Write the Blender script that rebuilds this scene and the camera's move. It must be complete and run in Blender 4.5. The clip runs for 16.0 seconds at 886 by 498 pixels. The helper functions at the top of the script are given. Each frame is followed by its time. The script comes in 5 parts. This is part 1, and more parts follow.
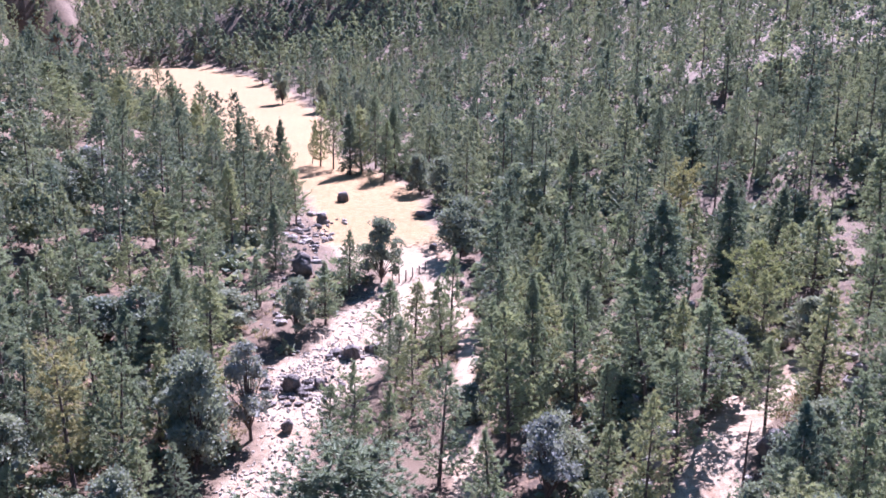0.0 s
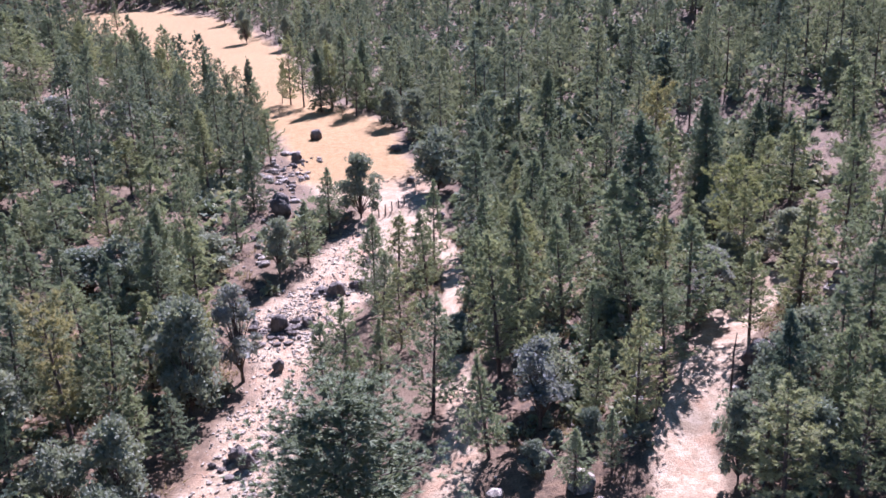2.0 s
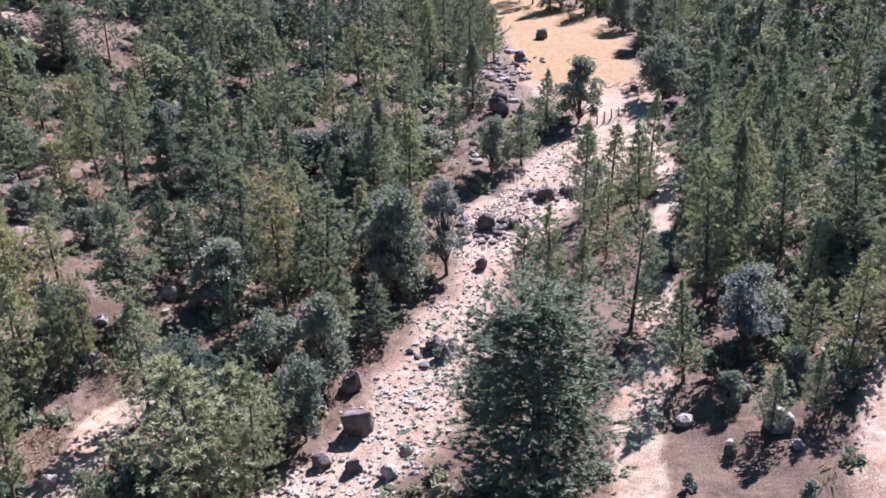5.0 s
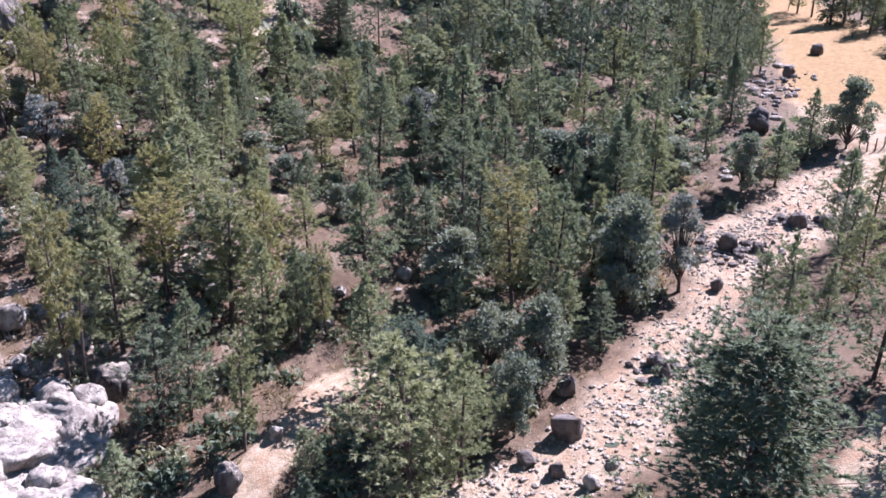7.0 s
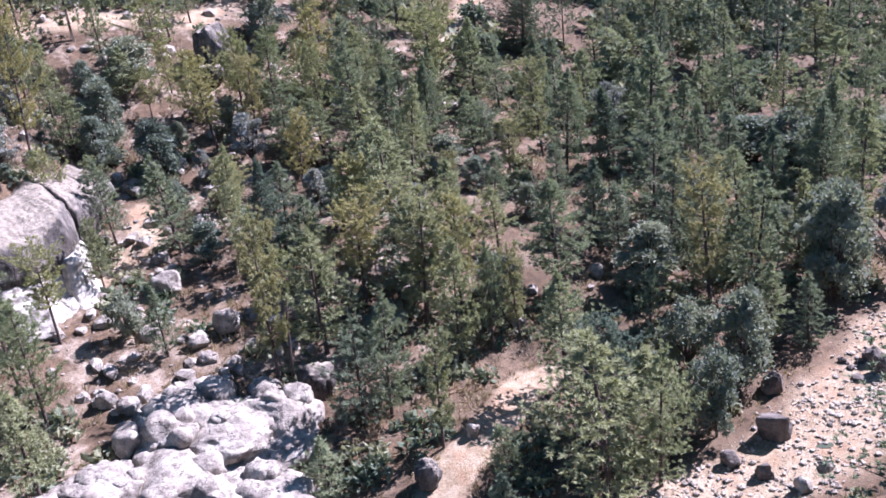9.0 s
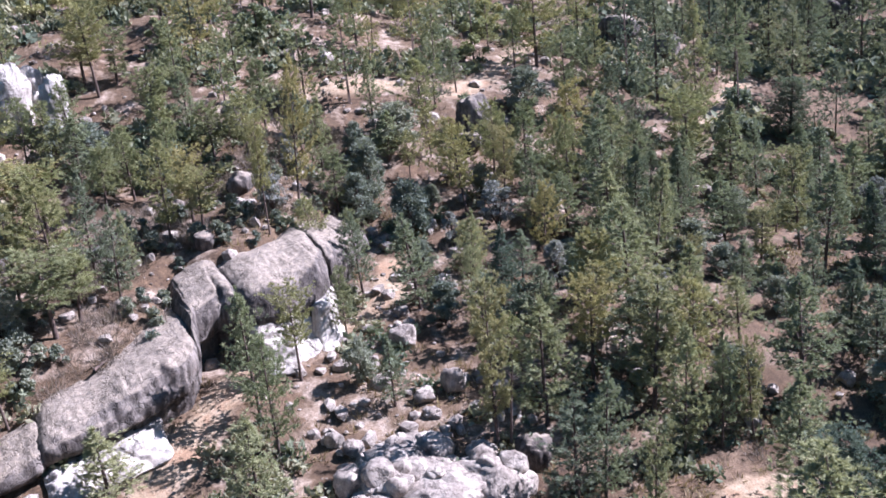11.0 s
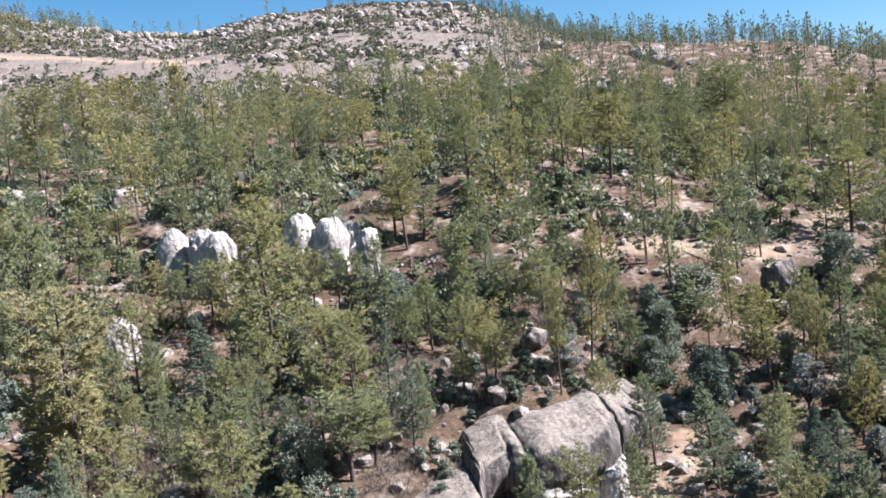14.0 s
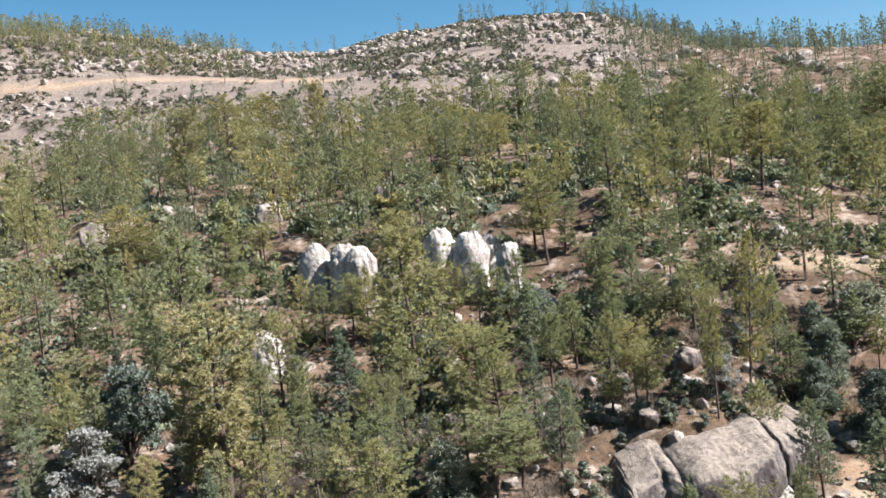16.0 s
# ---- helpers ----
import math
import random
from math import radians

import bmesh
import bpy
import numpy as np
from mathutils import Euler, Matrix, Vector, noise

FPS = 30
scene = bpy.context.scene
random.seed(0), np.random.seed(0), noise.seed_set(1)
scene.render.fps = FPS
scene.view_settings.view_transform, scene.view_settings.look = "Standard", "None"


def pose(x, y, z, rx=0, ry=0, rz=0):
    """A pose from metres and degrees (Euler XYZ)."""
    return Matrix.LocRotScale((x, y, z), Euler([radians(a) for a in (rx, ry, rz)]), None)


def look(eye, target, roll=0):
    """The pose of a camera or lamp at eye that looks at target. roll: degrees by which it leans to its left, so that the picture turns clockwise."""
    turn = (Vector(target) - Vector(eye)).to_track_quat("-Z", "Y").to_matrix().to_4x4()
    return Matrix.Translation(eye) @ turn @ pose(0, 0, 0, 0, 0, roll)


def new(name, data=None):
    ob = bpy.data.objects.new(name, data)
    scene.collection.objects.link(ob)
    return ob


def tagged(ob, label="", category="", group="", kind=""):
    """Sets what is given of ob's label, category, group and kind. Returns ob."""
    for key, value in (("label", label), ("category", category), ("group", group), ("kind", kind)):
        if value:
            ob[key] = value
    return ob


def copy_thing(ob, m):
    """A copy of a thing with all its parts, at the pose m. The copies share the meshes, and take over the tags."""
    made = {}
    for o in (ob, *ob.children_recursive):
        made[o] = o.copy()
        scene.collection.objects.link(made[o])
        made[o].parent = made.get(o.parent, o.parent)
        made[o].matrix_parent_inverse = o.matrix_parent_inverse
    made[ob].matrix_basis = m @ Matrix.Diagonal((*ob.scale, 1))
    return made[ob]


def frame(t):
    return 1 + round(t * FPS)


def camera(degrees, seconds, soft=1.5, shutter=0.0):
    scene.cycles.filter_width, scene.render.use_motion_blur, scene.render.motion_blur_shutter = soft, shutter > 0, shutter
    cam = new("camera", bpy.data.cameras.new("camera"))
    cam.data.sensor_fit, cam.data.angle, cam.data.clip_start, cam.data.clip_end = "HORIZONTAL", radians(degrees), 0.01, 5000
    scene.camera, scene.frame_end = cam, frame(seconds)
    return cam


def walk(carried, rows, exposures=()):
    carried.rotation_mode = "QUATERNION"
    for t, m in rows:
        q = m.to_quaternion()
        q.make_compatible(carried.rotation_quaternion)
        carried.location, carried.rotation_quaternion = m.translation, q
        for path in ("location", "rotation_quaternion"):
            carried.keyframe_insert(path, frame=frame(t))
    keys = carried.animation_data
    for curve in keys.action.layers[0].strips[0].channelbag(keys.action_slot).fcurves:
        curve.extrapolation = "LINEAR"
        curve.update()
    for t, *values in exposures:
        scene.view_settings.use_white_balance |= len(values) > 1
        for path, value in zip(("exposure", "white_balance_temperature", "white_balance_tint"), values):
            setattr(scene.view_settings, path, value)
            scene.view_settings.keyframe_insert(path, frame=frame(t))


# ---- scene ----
cam = camera(51.0, 16.0, soft=1.65)
walk(cam, [
    (0.0, pose(0.48, -0.45, 44.78, 76.92, -0.57, -0.29)),
    (0.5, pose(0.29, -0.50, 44.72, 76.32, -0.05, -1.86)),
    (1.0, pose(0.09, -0.47, 44.69, 74.64, 0.38, -3.20)),
    (1.5, pose(-0.09, -0.45, 44.67, 74.23, 2.01, -2.92)),
    (2.0, pose(-0.16, -0.49, 44.59, 72.77, 2.15, -2.55)),
    (2.5, pose(-0.24, -0.35, 44.56, 72.11, 1.24, -1.63)),
    (3.0, pose(-0.36, -0.10, 44.45, 70.80, 0.85, 0.45)),
    (3.5, pose(-0.37, 0.19, 44.26, 69.57, 0.96, 3.80)),
    (4.0, pose(-0.29, 0.37, 44.23, 68.06, 1.18, 5.95)),
    (4.2, pose(-0.32, 0.41, 44.26, 67.88, 1.47, 6.85)),
    (6.3, pose(0.35, -0.08, 45.27, 65.86, -1.05, 21.66)),
    (6.5, pose(0.33, -0.02, 45.28, 65.99, -1.05, 23.43)),
    (7.0, pose(0.34, 0.34, 45.09, 67.18, 0.13, 27.64)),
    (7.5, pose(0.29, 0.24, 45.01, 68.17, 1.55, 29.86)),
    (8.0, pose(0.13, 0.32, 44.98, 66.20, 2.90, 33.00)),
    (8.2, pose(0.09, 0.32, 44.93, 65.87, 4.06, 33.81)),
    (10.3, pose(1.58, 0.96, 44.88, 72.03, 6.54, 48.51)),
    (10.5, pose(1.58, 0.99, 44.85, 72.64, 6.46, 50.40)),
    (11.0, pose(1.32, 0.99, 44.74, 73.99, 5.62, 54.15)),
    (11.5, pose(1.09, 0.97, 44.90, 74.99, 5.68, 57.97)),
    (12.0, pose(0.89, 0.98, 44.99, 76.56, 6.37, 61.61)),
    (12.5, pose(0.59, 0.97, 45.11, 78.48, 6.85, 64.85)),
    (13.0, pose(0.23, 0.87, 45.29, 81.15, 6.94, 66.99)),
    (13.5, pose(-0.19, 0.56, 45.42, 83.34, 5.72, 69.15)),
    (14.0, pose(-0.75, 0.28, 45.42, 85.15, 5.49, 71.72)),
    (14.5, pose(-1.44, 0.01, 45.37, 85.06, 6.02, 73.56)),
    (15.0, pose(-2.39, -0.25, 45.45, 85.53, 5.88, 76.54)),
    (15.5, pose(-3.18, -0.55, 45.49, 85.97, 6.01, 77.85)),
    (16.0, pose(-4.12, -0.97, 45.55, 86.78, 5.96, 79.58)),
], [(0.0, 2.27, 5260, 40), (0.6, 2.27, 5310, 39), (1.0, 1.82, 5410, 37), (1.5, 1.77, 5460, 38), (2.0, 1.91, 5410, 38), (3.0, 1.84, 5360, 37), (3.5, 1.79, 5360, 35), (7.0, 1.83, 5440, 32), (8.0, 1.91, 5340, 33), (11.0, 1.70, 5400, 29), (12.5, 1.83, 5400, 29), (13.2, 1.73, 5150, 25), (13.6, 1.64, 5300, 22), (14.0, 1.63, 5650, 18), (15.0, 1.58, 5650, 17), (16.0, 1.54, 6050, 15)])

# ---- world, sun ----
SUN_AZ, SUN_EL = 21.0, 44.0          # degrees right of ahead, above the horizon
world = bpy.data.worlds.new("sky")
scene.world = world
world.use_nodes = True
wn = world.node_tree.nodes
sky = wn.new("ShaderNodeTexSky")
sky.sky_type, sky.sun_disc = "NISHITA", False
sky.sun_elevation, sky.sun_rotation = radians(SUN_EL), radians(SUN_AZ)
sky.altitude, sky.dust_density, sky.ozone_density = 900, 0.5, 3.0
wn["Background"].inputs["Strength"].default_value = 0.05
clear = wn.new("ShaderNodeHueSaturation")
clear.inputs["Hue"].default_value, clear.inputs["Saturation"].default_value, clear.inputs["Value"].default_value = 0.48, 1.2, 0.84
world.node_tree.links.new(sky.outputs[0], clear.inputs["Color"])
world.node_tree.links.new(clear.outputs[0], wn["Background"].inputs["Color"])
sun = new("sun", bpy.data.lights.new("sun", "SUN"))
sun.data.energy, sun.data.angle, sun.data.color = 5.0, radians(0.6), (1.0, 0.965, 0.92)
to_sun = Vector((math.sin(radians(SUN_AZ)) * math.cos(radians(SUN_EL)), math.cos(radians(SUN_AZ)) * math.cos(radians(SUN_EL)), math.sin(radians(SUN_EL))))
sun.matrix_basis = look(to_sun * 300, (0, 0, 0))


# ---- the lie of the land ----
def ease(v):
    v = np.clip(v, 0, 1)
    return v * v * (3 - 2 * v)


def hashed(ix, iy, seed):
    n = (ix * 374761393 + iy * 668265263 + seed * 974634777) & 0x7FFFFFFF
    n = ((n ^ (n >> 13)) * 1274126177) & 0x7FFFFFFF
    return ((n ^ (n >> 16)) & 0xFFFF) / 65535.0


def waves(x, y, size, seed):
    """Smooth value noise from -1 to 1, with bumps of about that size in metres."""
    u, v = np.asarray(x) / size, np.asarray(y) / size
    iu, iv = np.floor(u).astype(np.int64), np.floor(v).astype(np.int64)
    a, b = ease(u - iu), ease(v - iv)
    top = hashed(iu, iv, seed) * (1 - a) + hashed(iu + 1, iv, seed) * a
    low = hashed(iu, iv + 1, seed) * (1 - a) + hashed(iu + 1, iv + 1, seed) * a
    return 2 * (top * (1 - b) + low * b) - 1


def bed_x(y):
    """Where the stream bed and the meadow lie, across the valley."""
    return np.interp(y, [-400, 0, 30, 45, 62, 76, 84, 103, 113, 122, 134, 143, 155, 164, 189, 229, 255, 285, 310, 350, 420, 500, 600, 700, 800, 1056, 3000],
                     [-160, -48, -34, -26, -18.7, -17.3, -16, -15.7, -14, -10, -7.5, -2.5, -2, -8, -12, -18.7, -29.5, -44, -52, -62, -88, -138, -200, -255, -290, -370, -1500])


def bed_half(y):
    return np.interp(y, [0, 62, 84, 93, 103, 113, 134, 143, 153, 164, 229, 255, 285, 310, 350, 420, 500, 600, 670, 735], [5, 4.5, 4, 3.5, 4, 6.5, 6.2, 8, 6, 10.5, 14.5, 14.8, 16, 18, 23, 36, 62, 82, 74, -12])


def ledge_foot(y):
    """The foot of the rock ledge above the track."""
    return np.interp(y, [-10, -2, 5, 10, 15, 22, 26, 28.2, 30, 33, 35, 38, 43.4, 47, 50, 54, 62], [-86, -82, -79.5, -79, -78.9, -79.4, -80.6, -82.6, -87.3, -88, -85, -84.0, -85.4, -89, -91.5, -95.4, -102])


def ledge_rise(y):
    return np.interp(y, [-9, -2, 5, 10, 15, 24.3, 28.5, 36.7, 43.4, 49, 54, 60], [0, 1.6, 2.6, 3.8, 5.0, 6.4, 6.6, 8.3, 8.6, 7.8, 5.6, 0])


def height(x, y):
    """The ground's height: valley floor, the hill on one side, the mountain on the other, and unevenness."""
    x, y = np.asarray(x, float), np.asarray(y, float)
    s, half = bed_x(y) - x, bed_half(y)
    floor_z = np.interp(y, [-400, 0, 59, 108, 140, 156, 221, 431, 683, 1000, 2500], [-6, -2, 0, 2, 4, 5, 6, 8, 20, 60, 290])
    p = -0.966 * x + 0.26 * y
    hill = np.interp(p, [20, 60, 80, 100, 118, 150, 170, 250, 385, 480, 540, 700, 3000], [0, 3, 7, 10, 16, 33, 43, 62, 101, 122, 136, 120, 100])
    fall = 1 - 0.35 * ease((y - 50) / 120) * (1 - 0.6 * ease((p - 170) / 200)) + 0.15 * ease((60 - y) / 200) * ease((p - 300) / 150)
    fall = fall * (1 - 0.3 * ease((y - 130) / 250) * ease((p - 330) / 100))
    hill = hill * fall * (1 - 0.7 * ease((y - 225) / 110) * ease((420 - p) / 150)) * ease((s - half) / 55)
    hill = hill + 13 * np.exp(-((x + 92) ** 2 + (y + 32) ** 2) / 1900)
    hill = hill + 22 * np.exp(-((x + 500) ** 2 + (y - 140) ** 2) / 13000) + 16 * np.exp(-((x + 560) ** 2 + (y + 110) ** 2) / 16000)
    back = ledge_foot(y) - 2.5 - x
    hill = hill + 0.9 * ledge_rise(y) * ease(back / 9.5) * ease((52 - back) / 42)
    way = np.degrees(np.arctan2(-x - 4, y + 1))
    crest = np.interp(way, [40, 53.7, 59.2, 62.8, 64.7, 67.5, 70.4, 76.2, 78.5, 81.4, 85, 90, 92, 94.8, 97.9, 100.9, 103.9, 112],
                      [-7, -7, -7, -6, -4, -1, 0.5, -4.6, -8.5, -11.5, -13, -10.1, -8.3, -7.2, -5.1, -3.3, 2.5, 4])
    hill = hill + crest * ease((p - 330) / 130)
    r = np.maximum(0, -s - half)
    mountain = np.interp(r, [0, 10, 30, 50, 90, 190, 390, 800, 2000], [0, 0.6, 4, 8, 19, 52, 108, 200, 400])
    rough = ease((np.abs(s) - half * 0.7) / 10)
    z = floor_z + hill + mountain + rough * (1.6 * waves(x, y, 38, 1) + 0.7 * waves(x, y, 13, 2) + 0.35 * waves(x, y, 4.5, 3))
    return z + 0.12 * waves(x, y, 2.2, 4) + 0.05 * waves(x, y, 0.8, 5) - 0.5 * (1 - rough) * (y < 150)
# ---- end of the lie of the land ----


# ---- materials ----
def material(name, rough=0.9):
    m = bpy.data.materials.new(name)
    m.use_nodes = True
    n = m.node_tree.nodes
    b = n["Principled BSDF"]
    b.inputs["Roughness"].default_value = rough
    b.inputs["Specular IOR Level"].default_value = 0.25
    return m, n, m.node_tree.links, b


def noise_node(n, l, where, scale, detail=4.0, rough=0.6):
    t = n.new("ShaderNodeTexNoise")
    t.inputs["Scale"].default_value, t.inputs["Detail"].default_value, t.inputs["Roughness"].default_value = scale, detail, rough
    l.new(where, t.inputs["Vector"])
    return t.outputs["Fac"]


def ramp(n, l, fac, *stops):
    r = n.new("ShaderNodeValToRGB")
    e = r.color_ramp.elements
    while len(e) < len(stops):
        e.new(0.5)
    for k, (at, c) in zip(e, stops):
        k.position, k.color = at, (*c, 1)
    l.new(fac, r.inputs["Fac"])
    return r.outputs["Color"]


def mixed(n, l, fac, a, b, how="MIX"):
    m = n.new("ShaderNodeMix")
    m.data_type, m.blend_type = "RGBA", how
    for socket, v in ((m.inputs["Factor"], fac), (m.inputs["A"], a), (m.inputs["B"], b)):
        if isinstance(v, (int, float)):
            socket.default_value = v
        elif isinstance(v, tuple):
            socket.default_value = (*v, 1)
        else:
            l.new(v, socket)
    return m.outputs["Result"]


def bump(n, l, b, fac, strength, distance):
    k = n.new("ShaderNodeBump")
    k.inputs["Strength"].default_value, k.inputs["Distance"].default_value = strength, distance
    l.new(fac, k.inputs["Height"])
    l.new(k.outputs["Normal"], b.inputs["Normal"])


def attribute(n, name):
    a = n.new("ShaderNodeAttribute")
    a.attribute_name = name
    return a.outputs["Fac"]


def ground_material():
    m, n, l, b = material("forest_ground", 0.95)
    at = n.new("ShaderNodeNewGeometry").outputs["Position"]
    big, mid, fine = noise_node(n, l, at, 0.12), noise_node(n, l, at, 0.9, 5), noise_node(n, l, at, 6.0, 6, 0.7)
    litter = ramp(n, l, mid, (0.3, (0.045, 0.03, 0.02)), (0.5, (0.115, 0.073, 0.043)), (0.66, (0.185, 0.12, 0.07)), (0.8, (0.28, 0.195, 0.125)))
    litter = mixed(n, l, ramp(n, l, big, (0.42, (0, 0, 0)), (0.62, (1, 1, 1))), litter, (0.14, 0.095, 0.058))
    sand = ramp(n, l, mid, (0.3, (0.235, 0.165, 0.1)), (0.5, (0.35, 0.262, 0.17)), (0.75, (0.46, 0.365, 0.262)))
    sand = mixed(n, l, ramp(n, l, noise_node(n, l, at, 0.35, 6, 0.65), (0.48, (0, 0, 0)), (0.62, (0.75, 0.75, 0.75))), sand, (0.32, 0.195, 0.115))
    grass = ramp(n, l, mid, (0.25, (0.21, 0.12, 0.045)), (0.5, (0.275, 0.168, 0.065)), (0.75, (0.35, 0.235, 0.115)))
    stony = ramp(n, l, noise_node(n, l, at, 0.22, 5, 0.7), (0.5, (0, 0, 0)), (0.64, (0.7, 0.7, 0.7)))
    stony = mixed(n, l, attribute(n, "stony"), (0, 0, 0), stony)
    litter = mixed(n, l, stony, litter, ramp(n, l, mid, (0.35, (0.34, 0.25, 0.175)), (0.65, (0.54, 0.45, 0.36))))
    scree = ramp(n, l, mid, (0.3, (0.1, 0.082, 0.065)), (0.5, (0.2, 0.168, 0.138)), (0.7, (0.36, 0.31, 0.265)))
    litter = mixed(n, l, attribute(n, "rocky"), litter, scree)
    c = mixed(n, l, attribute(n, "bare"), litter, sand)
    c = mixed(n, l, attribute(n, "grass"), c, grass)
    c = mixed(n, l, 0.8, c, ramp(n, l, fine, (0.34, (0.4, 0.36, 0.33)), (0.56, (1.05, 1.05, 1.05))), "MULTIPLY")
    l.new(c, b.inputs["Base Color"])
    bump(n, l, b, fine, 0.7, 0.25)
    return m


def rock_material(name, light, dark, dirt, patch=0.25, joints=0.22, stain=0.5, soil=None):
    m, n, l, b = material(name, 0.92)
    at = n.new("ShaderNodeNewGeometry").outputs["Position"]
    big, mid, fine = noise_node(n, l, at, patch, 5, 0.65), noise_node(n, l, at, 1.6, 6, 0.7), noise_node(n, l, at, 9, 5, 0.7)
    c = ramp(n, l, big, (0.38, dark), (0.5, tuple((p + q) / 2 for p, q in zip(light, dark))), (0.6, light))
    c = mixed(n, l, ramp(n, l, mid, (0.52, (0, 0, 0)), (0.68, (0.8, 0.8, 0.8))), c, dirt)
    run = n.new("ShaderNodeMapping")                    # stains that water has drawn down the faces
    run.inputs["Scale"].default_value = (1, 1, 0.12)
    l.new(at, run.inputs["Vector"])
    streak = noise_node(n, l, run.outputs[0], 1.3, 4, 0.6)
    c = mixed(n, l, stain, c, ramp(n, l, streak, (0.4, (0.35, 0.34, 0.34)), (0.56, (1, 1, 1))), "MULTIPLY")
    warp = n.new("ShaderNodeVectorMath")
    warp.operation = "MULTIPLY_ADD"
    wob = n.new("ShaderNodeTexNoise")
    wob.inputs["Scale"].default_value = 0.7
    l.new(at, wob.inputs["Vector"])
    l.new(wob.outputs["Color"], warp.inputs[0])
    warp.inputs[1].default_value = (4.5, 4.5, 4.5)
    l.new(at, warp.inputs[2])
    cell = n.new("ShaderNodeTexVoronoi")
    cell.feature = "DISTANCE_TO_EDGE"
    cell.inputs["Scale"].default_value = joints
    l.new(warp.outputs[0], cell.inputs["Vector"])
    crack = ramp(n, l, cell.outputs["Distance"], (0.0, (0.25, 0.24, 0.23)), (0.022, (1, 1, 1)))
    c = mixed(n, l, 0.35, c, crack, "MULTIPLY")
    if soil:                                            # dust and soil that lie on the flat tops
        flat = n.new("ShaderNodeSeparateXYZ")
        l.new(n["Geometry"].outputs["Normal"], flat.inputs[0])
        lies = mixed(n, l, 1.0, ramp(n, l, flat.outputs["Z"], (0.66, (0, 0, 0)), (0.88, (1, 1, 1))), ramp(n, l, mid, (0.36, (0.25, 0.25, 0.25)), (0.6, (1, 1, 1))), "MULTIPLY")
        c = mixed(n, l, lies, c, soil)
    c = mixed(n, l, 0.6, c, ramp(n, l, fine, (0.32, (0.45, 0.45, 0.45)), (0.6, (1.05, 1.05, 1.05))), "MULTIPLY")
    l.new(c, b.inputs["Base Color"])
    k = n.new("ShaderNodeMath")
    k.operation = "MULTIPLY_ADD"
    l.new(crack, k.inputs[0])
    k.inputs[1].default_value = 0.5
    l.new(mid, k.inputs[2])
    bump(n, l, b, k.outputs[0], 0.9, 0.28)
    return m


def leaf_material(name, dark, mid, light, per_tree=True):
    m, n, l, b = material(name, 0.8)
    b.inputs["Specular IOR Level"].default_value = 0.1
    if per_tree:
        tone = n.new("ShaderNodeObjectInfo").outputs["Random"]
    else:
        tone = attribute(n, "tone")
    island = n.new("ShaderNodeNewGeometry").outputs["Random Per Island"]
    c = ramp(n, l, tone, (0.0, dark), (0.5, mid), (1.0, light))
    c = mixed(n, l, 0.6, c, ramp(n, l, island, (0.0, (0.72, 0.75, 0.76)), (1.0, (1.18, 1.16, 1.1))), "MULTIPLY")
    l.new(c, b.inputs["Base Color"])
    tr = n.new("ShaderNodeBsdfTranslucent")
    l.new(mixed(n, l, 1.0, c, (1.5, 1.55, 1.1), "MULTIPLY"), tr.inputs["Color"])
    mix = n.new("ShaderNodeMixShader")
    mix.inputs["Fac"].default_value = 0.22
    l.new(b.outputs[0], mix.inputs[1])
    l.new(tr.outputs[0], mix.inputs[2])
    l.new(mix.outputs[0], n["Material Output"].inputs["Surface"])
    return m


def bark_material(name, a, c):
    m, n, l, b = material(name, 0.95)
    at = n.new("ShaderNodeTexCoord").outputs["Object"]
    f = noise_node(n, l, at, 5, 5, 0.7)
    l.new(ramp(n, l, f, (0.3, a), (0.7, c)), b.inputs["Base Color"])
    bump(n, l, b, f, 0.6, 0.05)
    return m


GROUND = ground_material()
PALE_ROCK = rock_material("pale_tuff_rock", (0.504, 0.437, 0.361), (0.277, 0.231, 0.189), (0.168, 0.13, 0.105), 0.5, 0.6, 0.5)
DOME_ROCK = rock_material("smooth_pale_rock", (0.629, 0.57, 0.493), (0.425, 0.374, 0.315), (0.289, 0.238, 0.196), 0.35, 0.07, 0.55)
GREY_ROCK = rock_material("weathered_grey_rock", (0.23, 0.196, 0.166), (0.0892, 0.0765, 0.068), (0.212, 0.17, 0.136), 0.35, 0.3, 0.9, (0.33, 0.27, 0.205))
DARK_ROCK = rock_material("dark_boulder_rock", (0.216, 0.18, 0.155), (0.101, 0.0828, 0.072), (0.187, 0.151, 0.122), 0.8, 0.6, 0.3)
COBBLE = rock_material("stream_cobbles", (0.5, 0.43, 0.345), (0.3, 0.25, 0.2), (0.24, 0.185, 0.14), 0.9, 1.5, 0.1)
PINE_LEAF = leaf_material("pine_needles", (0.182, 0.205, 0.142), (0.239, 0.261, 0.158), (0.311, 0.306, 0.165))
FIR_LEAF = leaf_material("fir_needles", (0.113, 0.142, 0.108), (0.153, 0.179, 0.122), (0.197, 0.215, 0.134))
OAK_LEAF = leaf_material("oak_leaves", (0.139, 0.16, 0.129), (0.18, 0.195, 0.15), (0.239, 0.244, 0.18))
GREY_LEAF = leaf_material("dusty_grey_leaves", (0.161, 0.167, 0.161), (0.204, 0.208, 0.196), (0.242, 0.238, 0.217))
RUST_LEAF = leaf_material("yellowing_needles", (0.233, 0.245, 0.138), (0.264, 0.26, 0.138), (0.31, 0.274, 0.138))
FAR_LEAF = leaf_material("far_needles", (0.113, 0.136, 0.104), (0.171, 0.187, 0.13), (0.243, 0.249, 0.153), False)
OLIVE_LEAF = leaf_material("olive_needles", (0.158, 0.176, 0.108), (0.233, 0.241, 0.125), (0.333, 0.292, 0.131), False)
